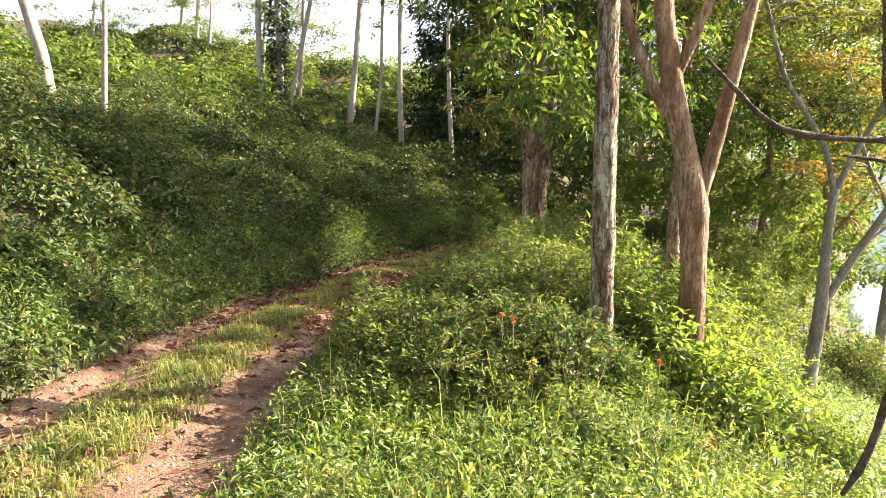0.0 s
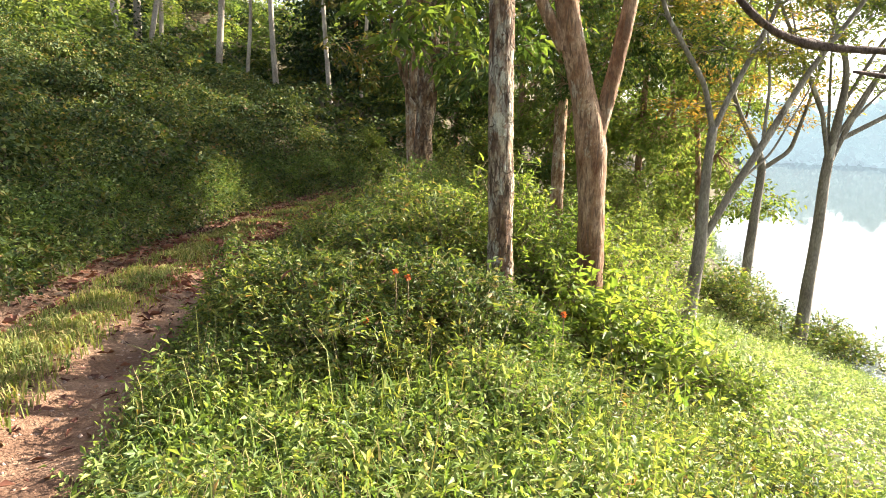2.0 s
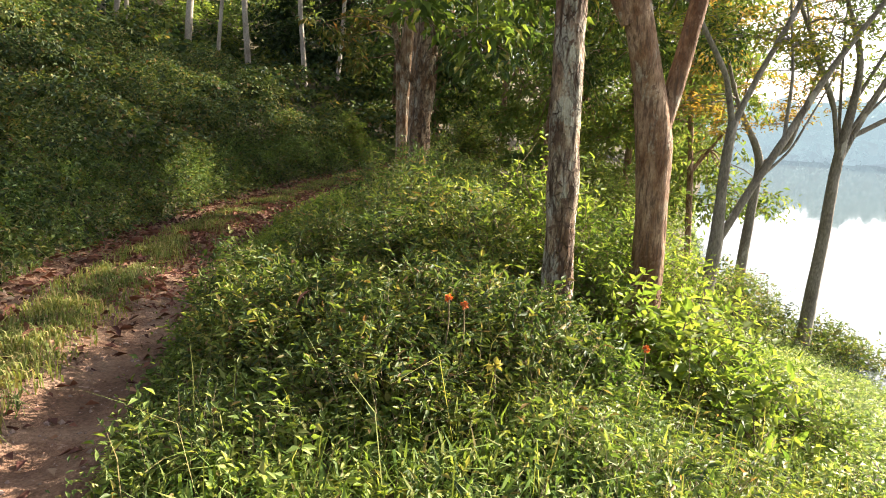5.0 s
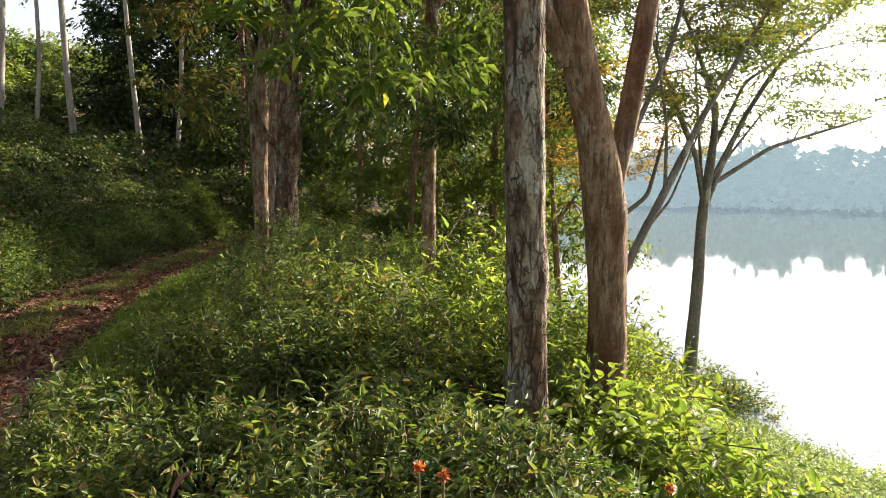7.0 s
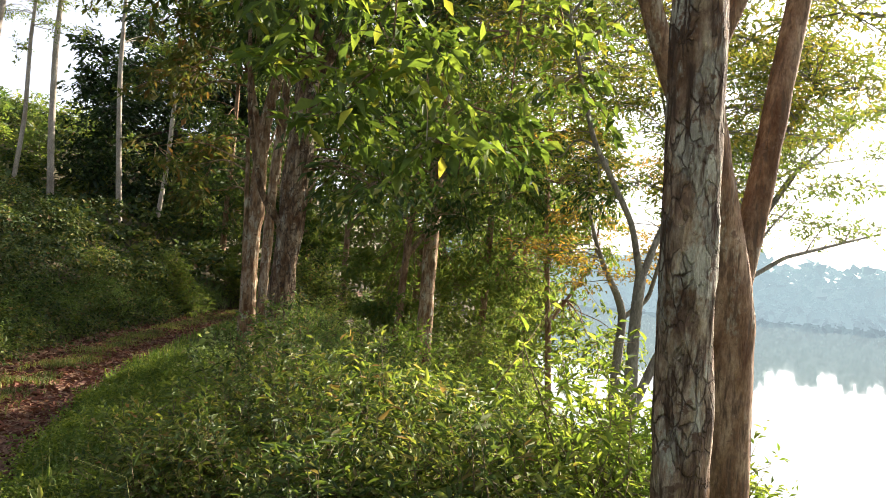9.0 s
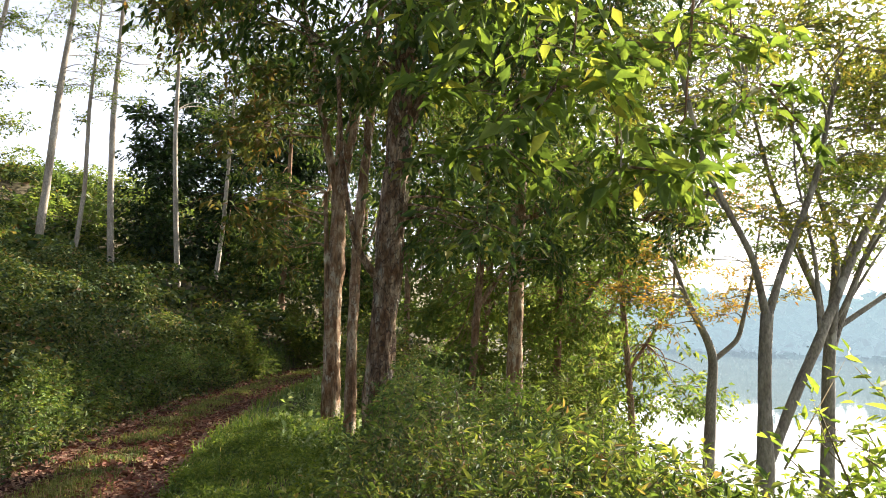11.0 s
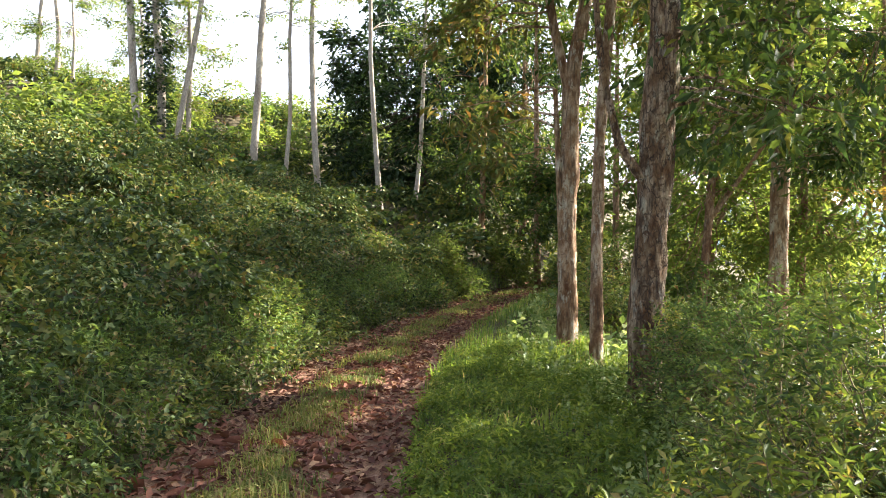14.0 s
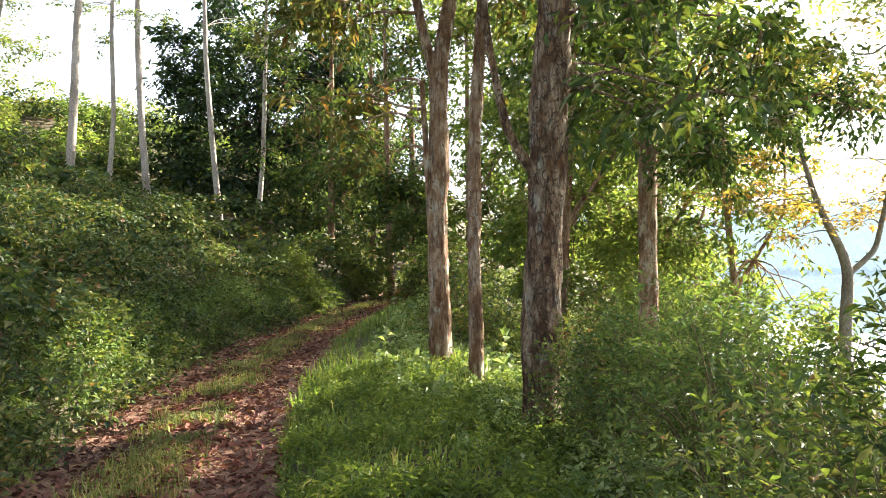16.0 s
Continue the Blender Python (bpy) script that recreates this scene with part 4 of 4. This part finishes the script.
tree("lakeside_tree", "slender grey tree with umbrella limbs at the water's edge", (9.6, 13.7, -2.45), [(9.6, 13.7, -2.5, 0.15), (9.68, 13.7, -1.5, 0.12), (9.75, 13.7, -0.5, 0.11), (9.78, 13.7, 0.75, 0.1), (9.95, 13.7, 1.8, 0.08), (10.05, 13.7, 2.65, 0.06), (9.5, 13.7, 3.8, 0.04), (9.0, 13.7, 4.7, 0.03)],
     [[(9.78, 13.7, 0.7, 0.06), (10.15, 13.7, 1.55, 0.055), (10.73, 13.7, 2.6, 0.05), (11.6, 13.8, 3.6, 0.04), (13.3, 14, 4.7, 0.02)],
      [(9.8, 13.7, 0.9, 0.05), (9.55, 13.7, 1.9, 0.045), (8.46, 13.6, 3.66, 0.035), (7.9, 13.5, 5, 0.02)],
      [(10.0, 13.7, 1.3, 0.05), (11.5, 13.7, 2.04, 0.04), (14.6, 13.9, 2.75, 0.02)],
      [(9.85, 13.7, 1.2, 0.035), (10.4, 13.5, 2.4, 0.028), (11.2, 13.3, 3.6, 0.02), (11.8, 13.2, 4.8, 0.01)], [(9.8, 13.7, 0.9, 0.035), (9.9, 14.0, 2.2, 0.03), (10.1, 14.4, 3.6, 0.02), (10.6, 14.8, 5.0, 0.01)],
      [(9.6, 13.7, 1.7, 0.03), (9.1, 13.9, 2.9, 0.024), (8.9, 14.2, 4.2, 0.012)], [(10.15, 13.7, 1.6, 0.03), (11.4, 14.0, 2.6, 0.022), (12.6, 14.4, 3.3, 0.012)],
      [(10.0, 13.7, 2.0, 0.04), (10.9, 13.9, 3.3, 0.035), (12.2, 14.1, 3.9, 0.025), (14.5, 14.6, 4.4, 0.012)]],
     # topmost clumps, at 7.2 m, are an added unseen crown that shades track and bank
     scatter((10.9, 14, 3.2), (3.2, 2.0, 1.0), 28, 0.5, 0.9, 130) + scatter((11.2, 14, 4.9), (4.0, 2.6, 1.0), 44, 0.6, 1.0, 250) + scatter((9.6, 14.8, 7.2), (3.6, 3.2, 1.9), 44, 0.8, 1.2, 250) + [((14.4, 14.1, 3.0), 0.6, 90), ((13.0, 14.2, 4.4), 0.6, 110), ((8.6, 14, 4.2), 0.7, 120)], M_BARK_GREY, M_FEATHER, 0.11, 0.35, 0.2, 0.06, 12, 9, 20, 0.5, 0.3)
tree("lakeside_tree", "thin grey tree with ochre leaves beside the lake", (10.7, 17.65, -1.8), [(10.7, 17.65, -2, 0.15), (10.9, 17.65, 0.05, 0.11), (11.0, 17.65, 0.6, 0.1), (10.15, 17.65, 1.85, 0.06), (9.6, 17.7, 3.4, 0.03)],
     [[(11.0, 17.65, 0.5, 0.06), (11.67, 17.65, 0.92, 0.055), (12.1, 17.65, 2.34, 0.04), (12.6, 17.8, 4, 0.02)]],
     scatter((10.6, 18, 2.2), (2.6, 1.8, 1.0), 24, 0.5, 0.8, 130) + scatter((10.8, 18, 4.4), (2.4, 1.8, 0.8), 14, 0.6, 0.9, 160), M_BARK_GREY, M_AUTUMN, 0.11, 0.35, 0.1, 0.06, 10, 11, 18, 0.5, 0.2)
# trunks at the bend
tree("rubber_tree", "thick tree with rough peeling bark beside the track", (1.58, 12.5, -0.3), [(1.54, 12.5, -0.4, 0.18), (1.57, 12.5, 0.6, 0.152), (1.63, 12.48, 2, 0.152), (1.68, 12.45, 3, 0.142), (1.75, 12.45, 5, 0.125), (1.8, 12.5, 8, 0.09)],
     [[(1.56, 12.45, 1.7, 0.05), (1.25, 12.45, 2.1, 0.035), (1.05, 12.4, 2.9, 0.03), (0.95, 12.4, 4.2, 0.02)], [(1.75, 12.45, 3.4, 0.06), (2.2, 12.5, 4.4, 0.05), (3.0, 12.7, 5.6, 0.03)]],
     scatter((1.9, 12.8, 6.0), (3.0, 2.7, 2.2), 52, 0.7, 1.1, 230) + scatter((2.8, 12.4, 3.2), (1.3, 1.0, 1.3), 10, 0.5, 0.9, 110), M_BARK_ROUGH, M_CROWN, 0.15, 0.4, 0.55, 0.18, 40, 13, fine=0.3)
tree("rubber_tree", "pale slender trunk forking beside the track", (1.8, 15.6, -0.2), [(1.8, 15.6, -0.3, 0.145), (1.78, 15.6, 1, 0.122), (1.81, 15.6, 2.5, 0.116), (1.81, 15.6, 3.3, 0.11), (2.0, 15.6, 4.3, 0.085), (2.3, 15.7, 6.8, 0.05)],
     [[(1.81, 15.6, 3.1, 0.066), (1.6, 15.6, 3.9, 0.06), (1.4, 15.6, 5.0, 0.05), (1.0, 15.7, 6.8, 0.03)], [(1.74, 15.6, 0.3, 0.052), (1.68, 15.58, 1.5, 0.048), (1.6, 15.6, 3.2, 0.03)]],
     scatter((1.5, 15.8, 5.9), (2.4, 2.0, 1.8), 24, 0.6, 1.0, 200) + scatter((0.8, 16.4, 3.4), (0.8, 0.8, 1.3), 8, 0.4, 0.7, 120), M_BARK_TWIN, M_OCHRE, 0.15, 0.4, 0.55, 0.17, 24, 15, fine=0.6)
tree("rubber_tree", "thin pale trunk beside a thicker one", (1.77, 14.4, -0.2), [(1.77, 14.4, -0.3, 0.09), (1.76, 14.4, 1, 0.075), (1.79, 14.4, 2.5, 0.07), (1.93, 14.4, 4.2, 0.062), (2.12, 14.5, 6.6, 0.035)],
     [], scatter((1.9, 14.6, 6.5), (1.6, 1.5, 1.0), 8, 0.5, 0.8, 150), M_BARK_TWIN, M_CROWN, 0.15, 0.4, 0.55, 0.17, 16, 17, fine=0.6)
tree("rubber_tree", "grey-brown trunk on the slope above the lake", (4.95, 15.7, -1.0), [(4.95, 15.7, -1.2, 0.16), (4.93, 15.7, 1, 0.13), (4.97, 15.7, 3.5, 0.125), (5.0, 15.7, 4.6, 0.12), (4.9, 15.7, 7, 0.07)],
     [[(5.0, 15.7, 4.4, 0.07), (5.5, 15.7, 5.3, 0.06), (6.4, 15.8, 7, 0.03)], [(4.98, 15.7, 3.0, 0.05), (5.8, 15.4, 3.3, 0.04), (7.2, 15.2, 3.1, 0.025)]],
     # upper crown, mostly out of view, thickened to keep sun off track and bank
     scatter((5.2, 16, 6.9), (3.0, 2.8, 1.9), 42, 0.7, 1.1, 250) + scatter((4.6, 14.6, 3.3), (2.2, 1.2, 1.3), 24, 0.5, 0.8, 220) + scatter((7.2, 15, 3.2), (1.2, 1.0, 0.6), 9, 0.5, 0.8, 200), M_BARK_TWIN, M_CROWN, 0.12, 0.4, 0.5, 0.08, 14, 19)

# slender pale trunks on the hillside
POLES = [(-4.55, 34.1, -3.82, 11.5, 0.16), (-3.36, 34.2, -3.0, 10, 0.09), (-2.04, 34.3, -2.1, 11.5, 0.14), (0.3, 34.2, 0.0, 11.0, 0.12), (1.58, 34.1, 1.95, 9.0, 0.10),
         (-8.15, 33.4, -8.75, 11.1, 0.16), (-7.58, 33.5, -7.7, 9.5, 0.17), (-7.45, 33.5, -6.0, 11.2, 0.12), (-16.0, 47, -15.8, 16, 0.15), (-17.2, 47, -16.6, 16, 0.13)]
for i, (x, y, tx, tz, r) in enumerate(POLES):
    g = float(land(x, y))
    k = (tx - x) / (tz - 2.5)
    top = tz + 2.5
    f = lambda z: x + k * (z - 2.5)
    tree("hillside_tree", "slender pale trunk on the bushy hillside", (x, y, g), [(f(g), y, g, r), (f(g + 3) + rng.normal() * 0.12, y, g + 3, r * 0.85), (f(g + 6) + rng.normal() * 0.12, y, g + 6, r * 0.75), (f(top), y, top, r * 0.4)],
         [], scatter((f(top), y + 0.3, top + 0.3), (2.4, 2.2, 1.5), 12, 0.7, 1.2, 150) + scatter((f(top) + 0.3, y + 0.2, top - 3.5), (2.2, 1.5, 1.4), 6, 0.5, 0.9, 110), M_BARK_PALE, M_FEATHER, 0.12, 0.45, 0.1, 0.06, 10, 40 + i, 15, 0.5, 0.25, "hillside trunks")
tree("hillside_tree", "dense dark green tree with a rounded crown", (2.4, 39, 1.2), [(2.4, 39, 1, 0.3), (2.4, 39, 5, 0.25), (2.4, 39, 10, 0.1)], [],
     scatter((2.3, 39, 7.2), (4.2, 3.2, 5.2), 95, 0.9, 1.5, 250), M_BARK_DARK, M_DARK, 0.26, 0.5, 0.3, 0.1, 12, 61, 26, 0.6, 0.8)
tree("hillside_tree", "bent bare pale trunk high on the bank", (-8.6, 16, 3), [(-8.45, 16, 2.6, 0.15), (-8.59, 16, 3.3, 0.14), (-8.75, 16, 4.0, 0.13), (-9.15, 16, 5.1, 0.12), (-9.5, 16, 7, 0.08)], [],
     scatter((-9.5, 16, 7.6), (2.0, 1.8, 1.2), 8, 0.6, 1.0, 100), M_BARK_PALE, M_FEATHER, 0.15, 0.4, 0.1, 0.08, 12, 63)
tree("hillside_tree", "thin pale trunk on the bank", (-7.4, 16, 2.8), [(-7.4, 16, 2.4, 0.07), (-7.37, 16, 4, 0.06), (-7.3, 16, 7, 0.04)], [],
     scatter((-7.3, 16.2, 7.3), (1.6, 1.5, 1.0), 7, 0.5, 0.9, 90), M_BARK_PALE, M_FEATHER, 0.15, 0.4, 0.1, 0.08, 10, 65)

for i, (x, y, z, rx, rz, k, lm) in enumerate([(-6.9, 34.4, 8.0, 1.7, 2.6, 16, M_FEATHER), (-14.5, 45, 10.5, 2.6, 2.6, 16, M_FEATHER), (-21, 44, 10.5, 3.0, 3.2, 18, M_FEATHER), (-10.5, 42, 10.0, 2.0, 2.2, 12, M_FEATHER)]):
    g = float(land(x, y))
    tree("hillside_tree", "light leafy tree on the brow of the hill", (x, y, g), [(x, y, g, 0.11), (x + 0.2, y, z, 0.08), (x + 0.1, y, z + rz, 0.04)], [],
         scatter((x, y, z), (rx, rx, rz), k, 0.6, 1.1, 260), M_BARK_PALE, lm, 0.13, 0.45, 0.2, 0.08, 10, 55 + i, 20, 0.55, 0.4)
x, y = -7.6, 33.5
g = float(land(x, y))
e = thing("ivy", (x, y, g), "dark green ivy wound round a hillside trunk", "climber")
n = 1500
a, h = rng.uniform(0, 2 * np.pi, n), rng.uniform(0.2, 6.5, n)
r = 0.2 + 0.28 * rng.uniform(0, 1, n) ** 2
P = np.stack([-0.02 * h + r * np.cos(a), r * np.sin(a), h], 1)
V, F = leaves(P, np.stack([np.cos(a), np.sin(a), rng.uniform(-0.6, 0.1, n)], 1), rng.uniform(0.12, 0.24, n), 0.6)
add_mesh("foliage", V, F, M_DARK, e)

# the wood beyond the bend
WOOD = [(3.9, 32.5, 0.13, M_CROWN), (6.6, 37, 0.15, M_DARK), (8.2, 24.0, 0.1, M_FEATHER), (11, 20.5, 0.1, M_FEATHER), (6.5, 21.0, 0.11, M_FEATHER), (9.5, 22, 0.12, M_FEATHER), (12.5, 25, 0.13, M_FEATHER), (5.2, 29.5, 0.12, M_CROWN), (11.5, 31, 0.13, M_CROWN), (15.5, 30, 0.14, M_FEATHER), (8.0, 36, 0.16, M_DARK), (14, 38, 0.16, M_CROWN), (20, 38, 0.16, M_FEATHER), (24, 46, 0.2, M_CROWN), (9.0, 46, 0.2, M_DARK), (30, 58, 0.2, M_DARK), (7.5, 28.5, 0.12, M_FEATHER)]
for i, (x, y, r, lm) in enumerate(WOOD):
    g = float(land(x, y))
    big = 1.0 + 0.02 * (y - 20)
    lean = rng.normal() * 0.4
    tree("woodland_tree", "leafy tree in the wood beyond the bend", (x, y, g), [(x, y, g, r), (x + lean * 0.4, y, g + 2.5, r * 0.85), (x + lean, y, g + 5.5, r * 0.7), (x + lean * 1.2, y, g + 9, r * 0.4), (x + lean * 1.2, y, g + 11, r * 0.2)],
         [[(x + lean * 0.5, y, g + 2.8, r * 0.5), (x + lean * 0.5 + 1.2, y - 0.3, g + 4.6, r * 0.35), (x + lean + 1.8, y, g + 6.4, r * 0.2)]],
         scatter((x + lean, y, g + 6.2), (2.5 * big, 2.3 * big, 3.0 * big), int(28 - 8 * (y > 28)), 0.7 * big, 1.15 * big, 200) + scatter((x, y, g + 2.4), (1.9, 1.7, 1.3), 12, 0.6, 0.9, 220) + scatter((x + lean, y, g + 10), (3.0, 2.6, 2.2), 16 if y < 34 else 4, 0.9, 1.3, 200), M_BARK_SMOOTH, lm, 0.165 * big, 0.42, 0.35, 0.1, 10, 80 + i, 26, 0.55, 0.7)

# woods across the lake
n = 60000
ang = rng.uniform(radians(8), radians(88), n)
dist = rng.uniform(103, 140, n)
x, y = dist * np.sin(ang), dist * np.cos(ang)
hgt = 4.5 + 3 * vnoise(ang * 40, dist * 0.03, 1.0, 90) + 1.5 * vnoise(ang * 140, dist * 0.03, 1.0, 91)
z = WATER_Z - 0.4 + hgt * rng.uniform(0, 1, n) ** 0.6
# no mist in the air here: the leaves' own glow stands for it
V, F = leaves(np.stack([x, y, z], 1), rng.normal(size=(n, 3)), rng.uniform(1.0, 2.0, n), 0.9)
tagged(add_mesh("backdrop", V, F, M_FAR), "blue-green woods along the far lake shore, mist put in as a glow", "woods", kind="structure")


# ---- small things ----
m = 130
x, y = rng.normal(0.75, 0.55, m), rng.normal(5.8, 0.75, m)
k = (x > -0.35) & (y > 4.4)
x, y = x[k], y[k]
m = len(x)
V, F = blades(np.stack([x, y, land(x, y)], 1), rng.uniform(0.4, 0.85, m), rng.uniform(0.2, 0.9, m), rng.uniform(0.003, 0.005, m))
tagged(add_mesh("dry_stalks", V, F, M_DRYGRASS), "thin dry stalks standing out of the shrubs", "grass", kind="stuff")
# a bare dark branch reaching in over the verge
e = thing("bare_tree", (1.95, 1.75, float(land(1.95, 1.75))), "bare dark crooked tree reaching over the verge", "tree")
o = np.array(e.location)
add_tube("trunk", np.array([(1.95, 1.75, float(land(1.95, 1.75)) - 0.1), (1.9, 1.75, 0.8), (1.75, 1.78, 1.5), (1.5, 1.85, 2.2), (1.3, 1.95, 3.2), (1.28, 2.0, 4.2)]) - o, [0.05, 0.042, 0.036, 0.03, 0.025, 0.015], M_BARK_DARK, e, 12, 0.15, 71)
add_tube("branch", np.array([(1.72, 1.78, 1.6), (1.3, 1.8, 1.67), (1.06, 1.8, 1.69), (0.89, 1.8, 1.69), (0.80, 1.8, 1.71), (0.76, 1.8, 1.735), (0.69, 1.8, 1.80), (0.62, 1.8, 1.87)]) - o, [0.0132, 0.0099, 0.00792, 0.00792, 0.00726, 0.00792, 0.00594, 0.00462], M_BARK_DARK, e, 10, 0.35, 72)
add_tube("branch", np.array([(1.75, 1.78, 1.52), (1.3, 1.8, 1.6), (1.07, 1.8, 1.64), (0.965, 1.8, 1.65)]) - o, [0.00924, 0.00792, 0.00594, 0.0033], M_BARK_DARK, e, 8, 0.3, 73)
add_tube("branch", np.array([(1.75, 1.78, 1.5), (1.25, 1.45, 1.55), (0.95, 1.2, 1.45), (0.70, 1.08, 1.33), (0.672, 1.08, 1.26), (0.672, 1.08, 1.21), (0.654, 1.08, 1.15), (0.624, 1.08, 1.106)]) - o, [0.01056, 0.00858, 0.00726, 0.00594, 0.00594, 0.00528, 0.00594, 0.0033], M_BARK_DARK, e, 8, 0.4, 74)
add_tube("branch", np.array([(1.3, 1.8, 1.67), (1.08, 1.8, 1.70), (1.05, 1.8, 1.85), (1.03, 1.8, 2.1), (1.0, 1.85, 2.6)]) - o, [0.00792, 0.00858, 0.00924, 0.00726, 0.00528], M_BARK_DARK, e, 9, 0.4, 75)

# orange flowers and a yellowed leaf on the shrub


def blossom(at, r, label, material, n=26):
    e = thing("flower_head", at, label, "flower", "blossoms on the shrub")
    d = unit(rng.normal(size=(n, 3)) + np.array((0, -0.3, 0.5)))
    V, F = leaves(d * r * 0.35, d, np.full(n, r), 0.75, 0.2, 0.2, True)
    add_mesh("petal", V, F, material, e)
    add_tube("stalk", np.array([(0, 0, 0), (0.01, 0.02, -0.12), (0.0, 0.04, -0.3)]), [0.004, 0.004, 0.004], M_TWIG, e, 5)


for q in ((0.40, 4.72, 0.66), (0.47, 4.70, 0.63), (0.22, 4.62, 0.40), (1.5, 4.9, 0.33)):
    blossom(q, 0.018, "small orange-red flower head on a shrub", M_FLOWER)
blossom((0.59, 4.55, 0.39), 0.035, "yellowed leaf cluster on a shrub", M_YELLOW, 14)


def curled_leaf(at, length, turn):
    n = 9
    t = np.linspace(0, 1, n)
    w = np.sin(np.pi * np.clip(t, 0.03, 0.97)) ** 0.7 * length * 0.22
    mid = np.stack([t * length, 0 * t, -0.9 * length * t ** 2 * 0.5], 1)
    V = np.concatenate([np.stack([mid[:, 0], w, mid[:, 2] + w * 0.5], 1), mid, np.stack([mid[:, 0], -w, mid[:, 2] + w * 0.5], 1)])
    F = [[r * n + i, r * n + i + 1, (r + 1) * n + i + 1, (r + 1) * n + i] for r in (0, 1) for i in range(n - 1)]
    ob = add_mesh("dead_leaf", V, np.array(F), M_LITTER, smooth_faces=True)
    ob.location, ob.rotation_euler = at, (0.3, 0.2, turn)
    tagged(ob, "large curled brown dead leaf caught on a shrub", "leaf")


curled_leaf((-0.2, 5.1, 0.6), 0.1, 3.6)


# ---- fallen leaves and gravel on the track ----
def on_road(n, y0, y1, spread_u):
    y = rng.uniform(y0, y1, n)
    u = np.clip(rng.normal(0, spread_u, n), -HALF, HALF)
    x = road_x(y) + u
    return x, y, road_z(y) + road_profile(u, x, y)


x, y, z = on_road(38000, -2, 34, 0.6)
k = rng.uniform(0, 1, len(x)) < 0.12 + 0.88 * smooth(7, 11, y)
x, y, z = x[k], y[k], z[k]
a = rng.uniform(0, 2 * np.pi, len(x))
V, F = leaves(np.stack([x, y, z + rng.uniform(0.004, 0.03, len(x))], 1), np.stack([np.cos(a), np.sin(a), rng.normal(0, 0.3, len(x))], 1), rng.uniform(0.04, 0.11, len(x)), 0.45, 0.5, 0.15)
tagged(add_mesh("leaf_litter", V, F, M_LITTER), "reddish-brown fallen leaves strewn over the track", "fallen leaves", kind="stuff")

LEAF_MESHES = []
for q in range(4):
    V, F = leaves(np.zeros((1, 3)), np.array([[1.0, 0, 0.1 * q]]), 0.11 + 0.015 * q, 0.45, 0.4 + 0.2 * q, 0.1 + 0.15 * q, True)
    LEAF_MESHES.append(mesh_np("fallen_leaf", V, F, M_LITTER))
x, y, z = on_road(260, 6.5, 15, 0.55)
for q in range(260):
    ob = new("fallen_leaf", LEAF_MESHES[q % 4])
    ob.parent = road
    ob.location, ob.rotation_euler = (x[q], y[q], z[q] + 0.015), (rng.normal() * 0.3, rng.normal() * 0.2, rng.uniform(0, 6.28))

x, y, z = on_road(3500, 0, 12, 0.5)
base = np.array([(1, 0, 0), (0, 1, 0), (-1, 0, 0), (0, -1, 0), (0, 0, 0.8), (0, 0, -0.8)], float)
tri = np.array([(0, 1, 4), (1, 2, 4), (2, 3, 4), (3, 0, 4), (1, 0, 5), (2, 1, 5), (3, 2, 5), (0, 3, 5)])
sz = 0.006 + 0.016 * rng.uniform(0, 1, len(x)) ** 3
V = np.stack([x, y, z], 1)[:, None] + base[None] * sz[:, None, None] * rng.uniform(0.6, 1.3, (len(x), 6, 1))
V, F = V.reshape(-1, 3), (np.arange(len(x))[:, None, None] * 6 + tri[None]).reshape(-1, 3)
tagged(add_mesh("gravel", V, F, M_STONE), "small pinkish stones pressed into the track", "gravel", kind="stuff")
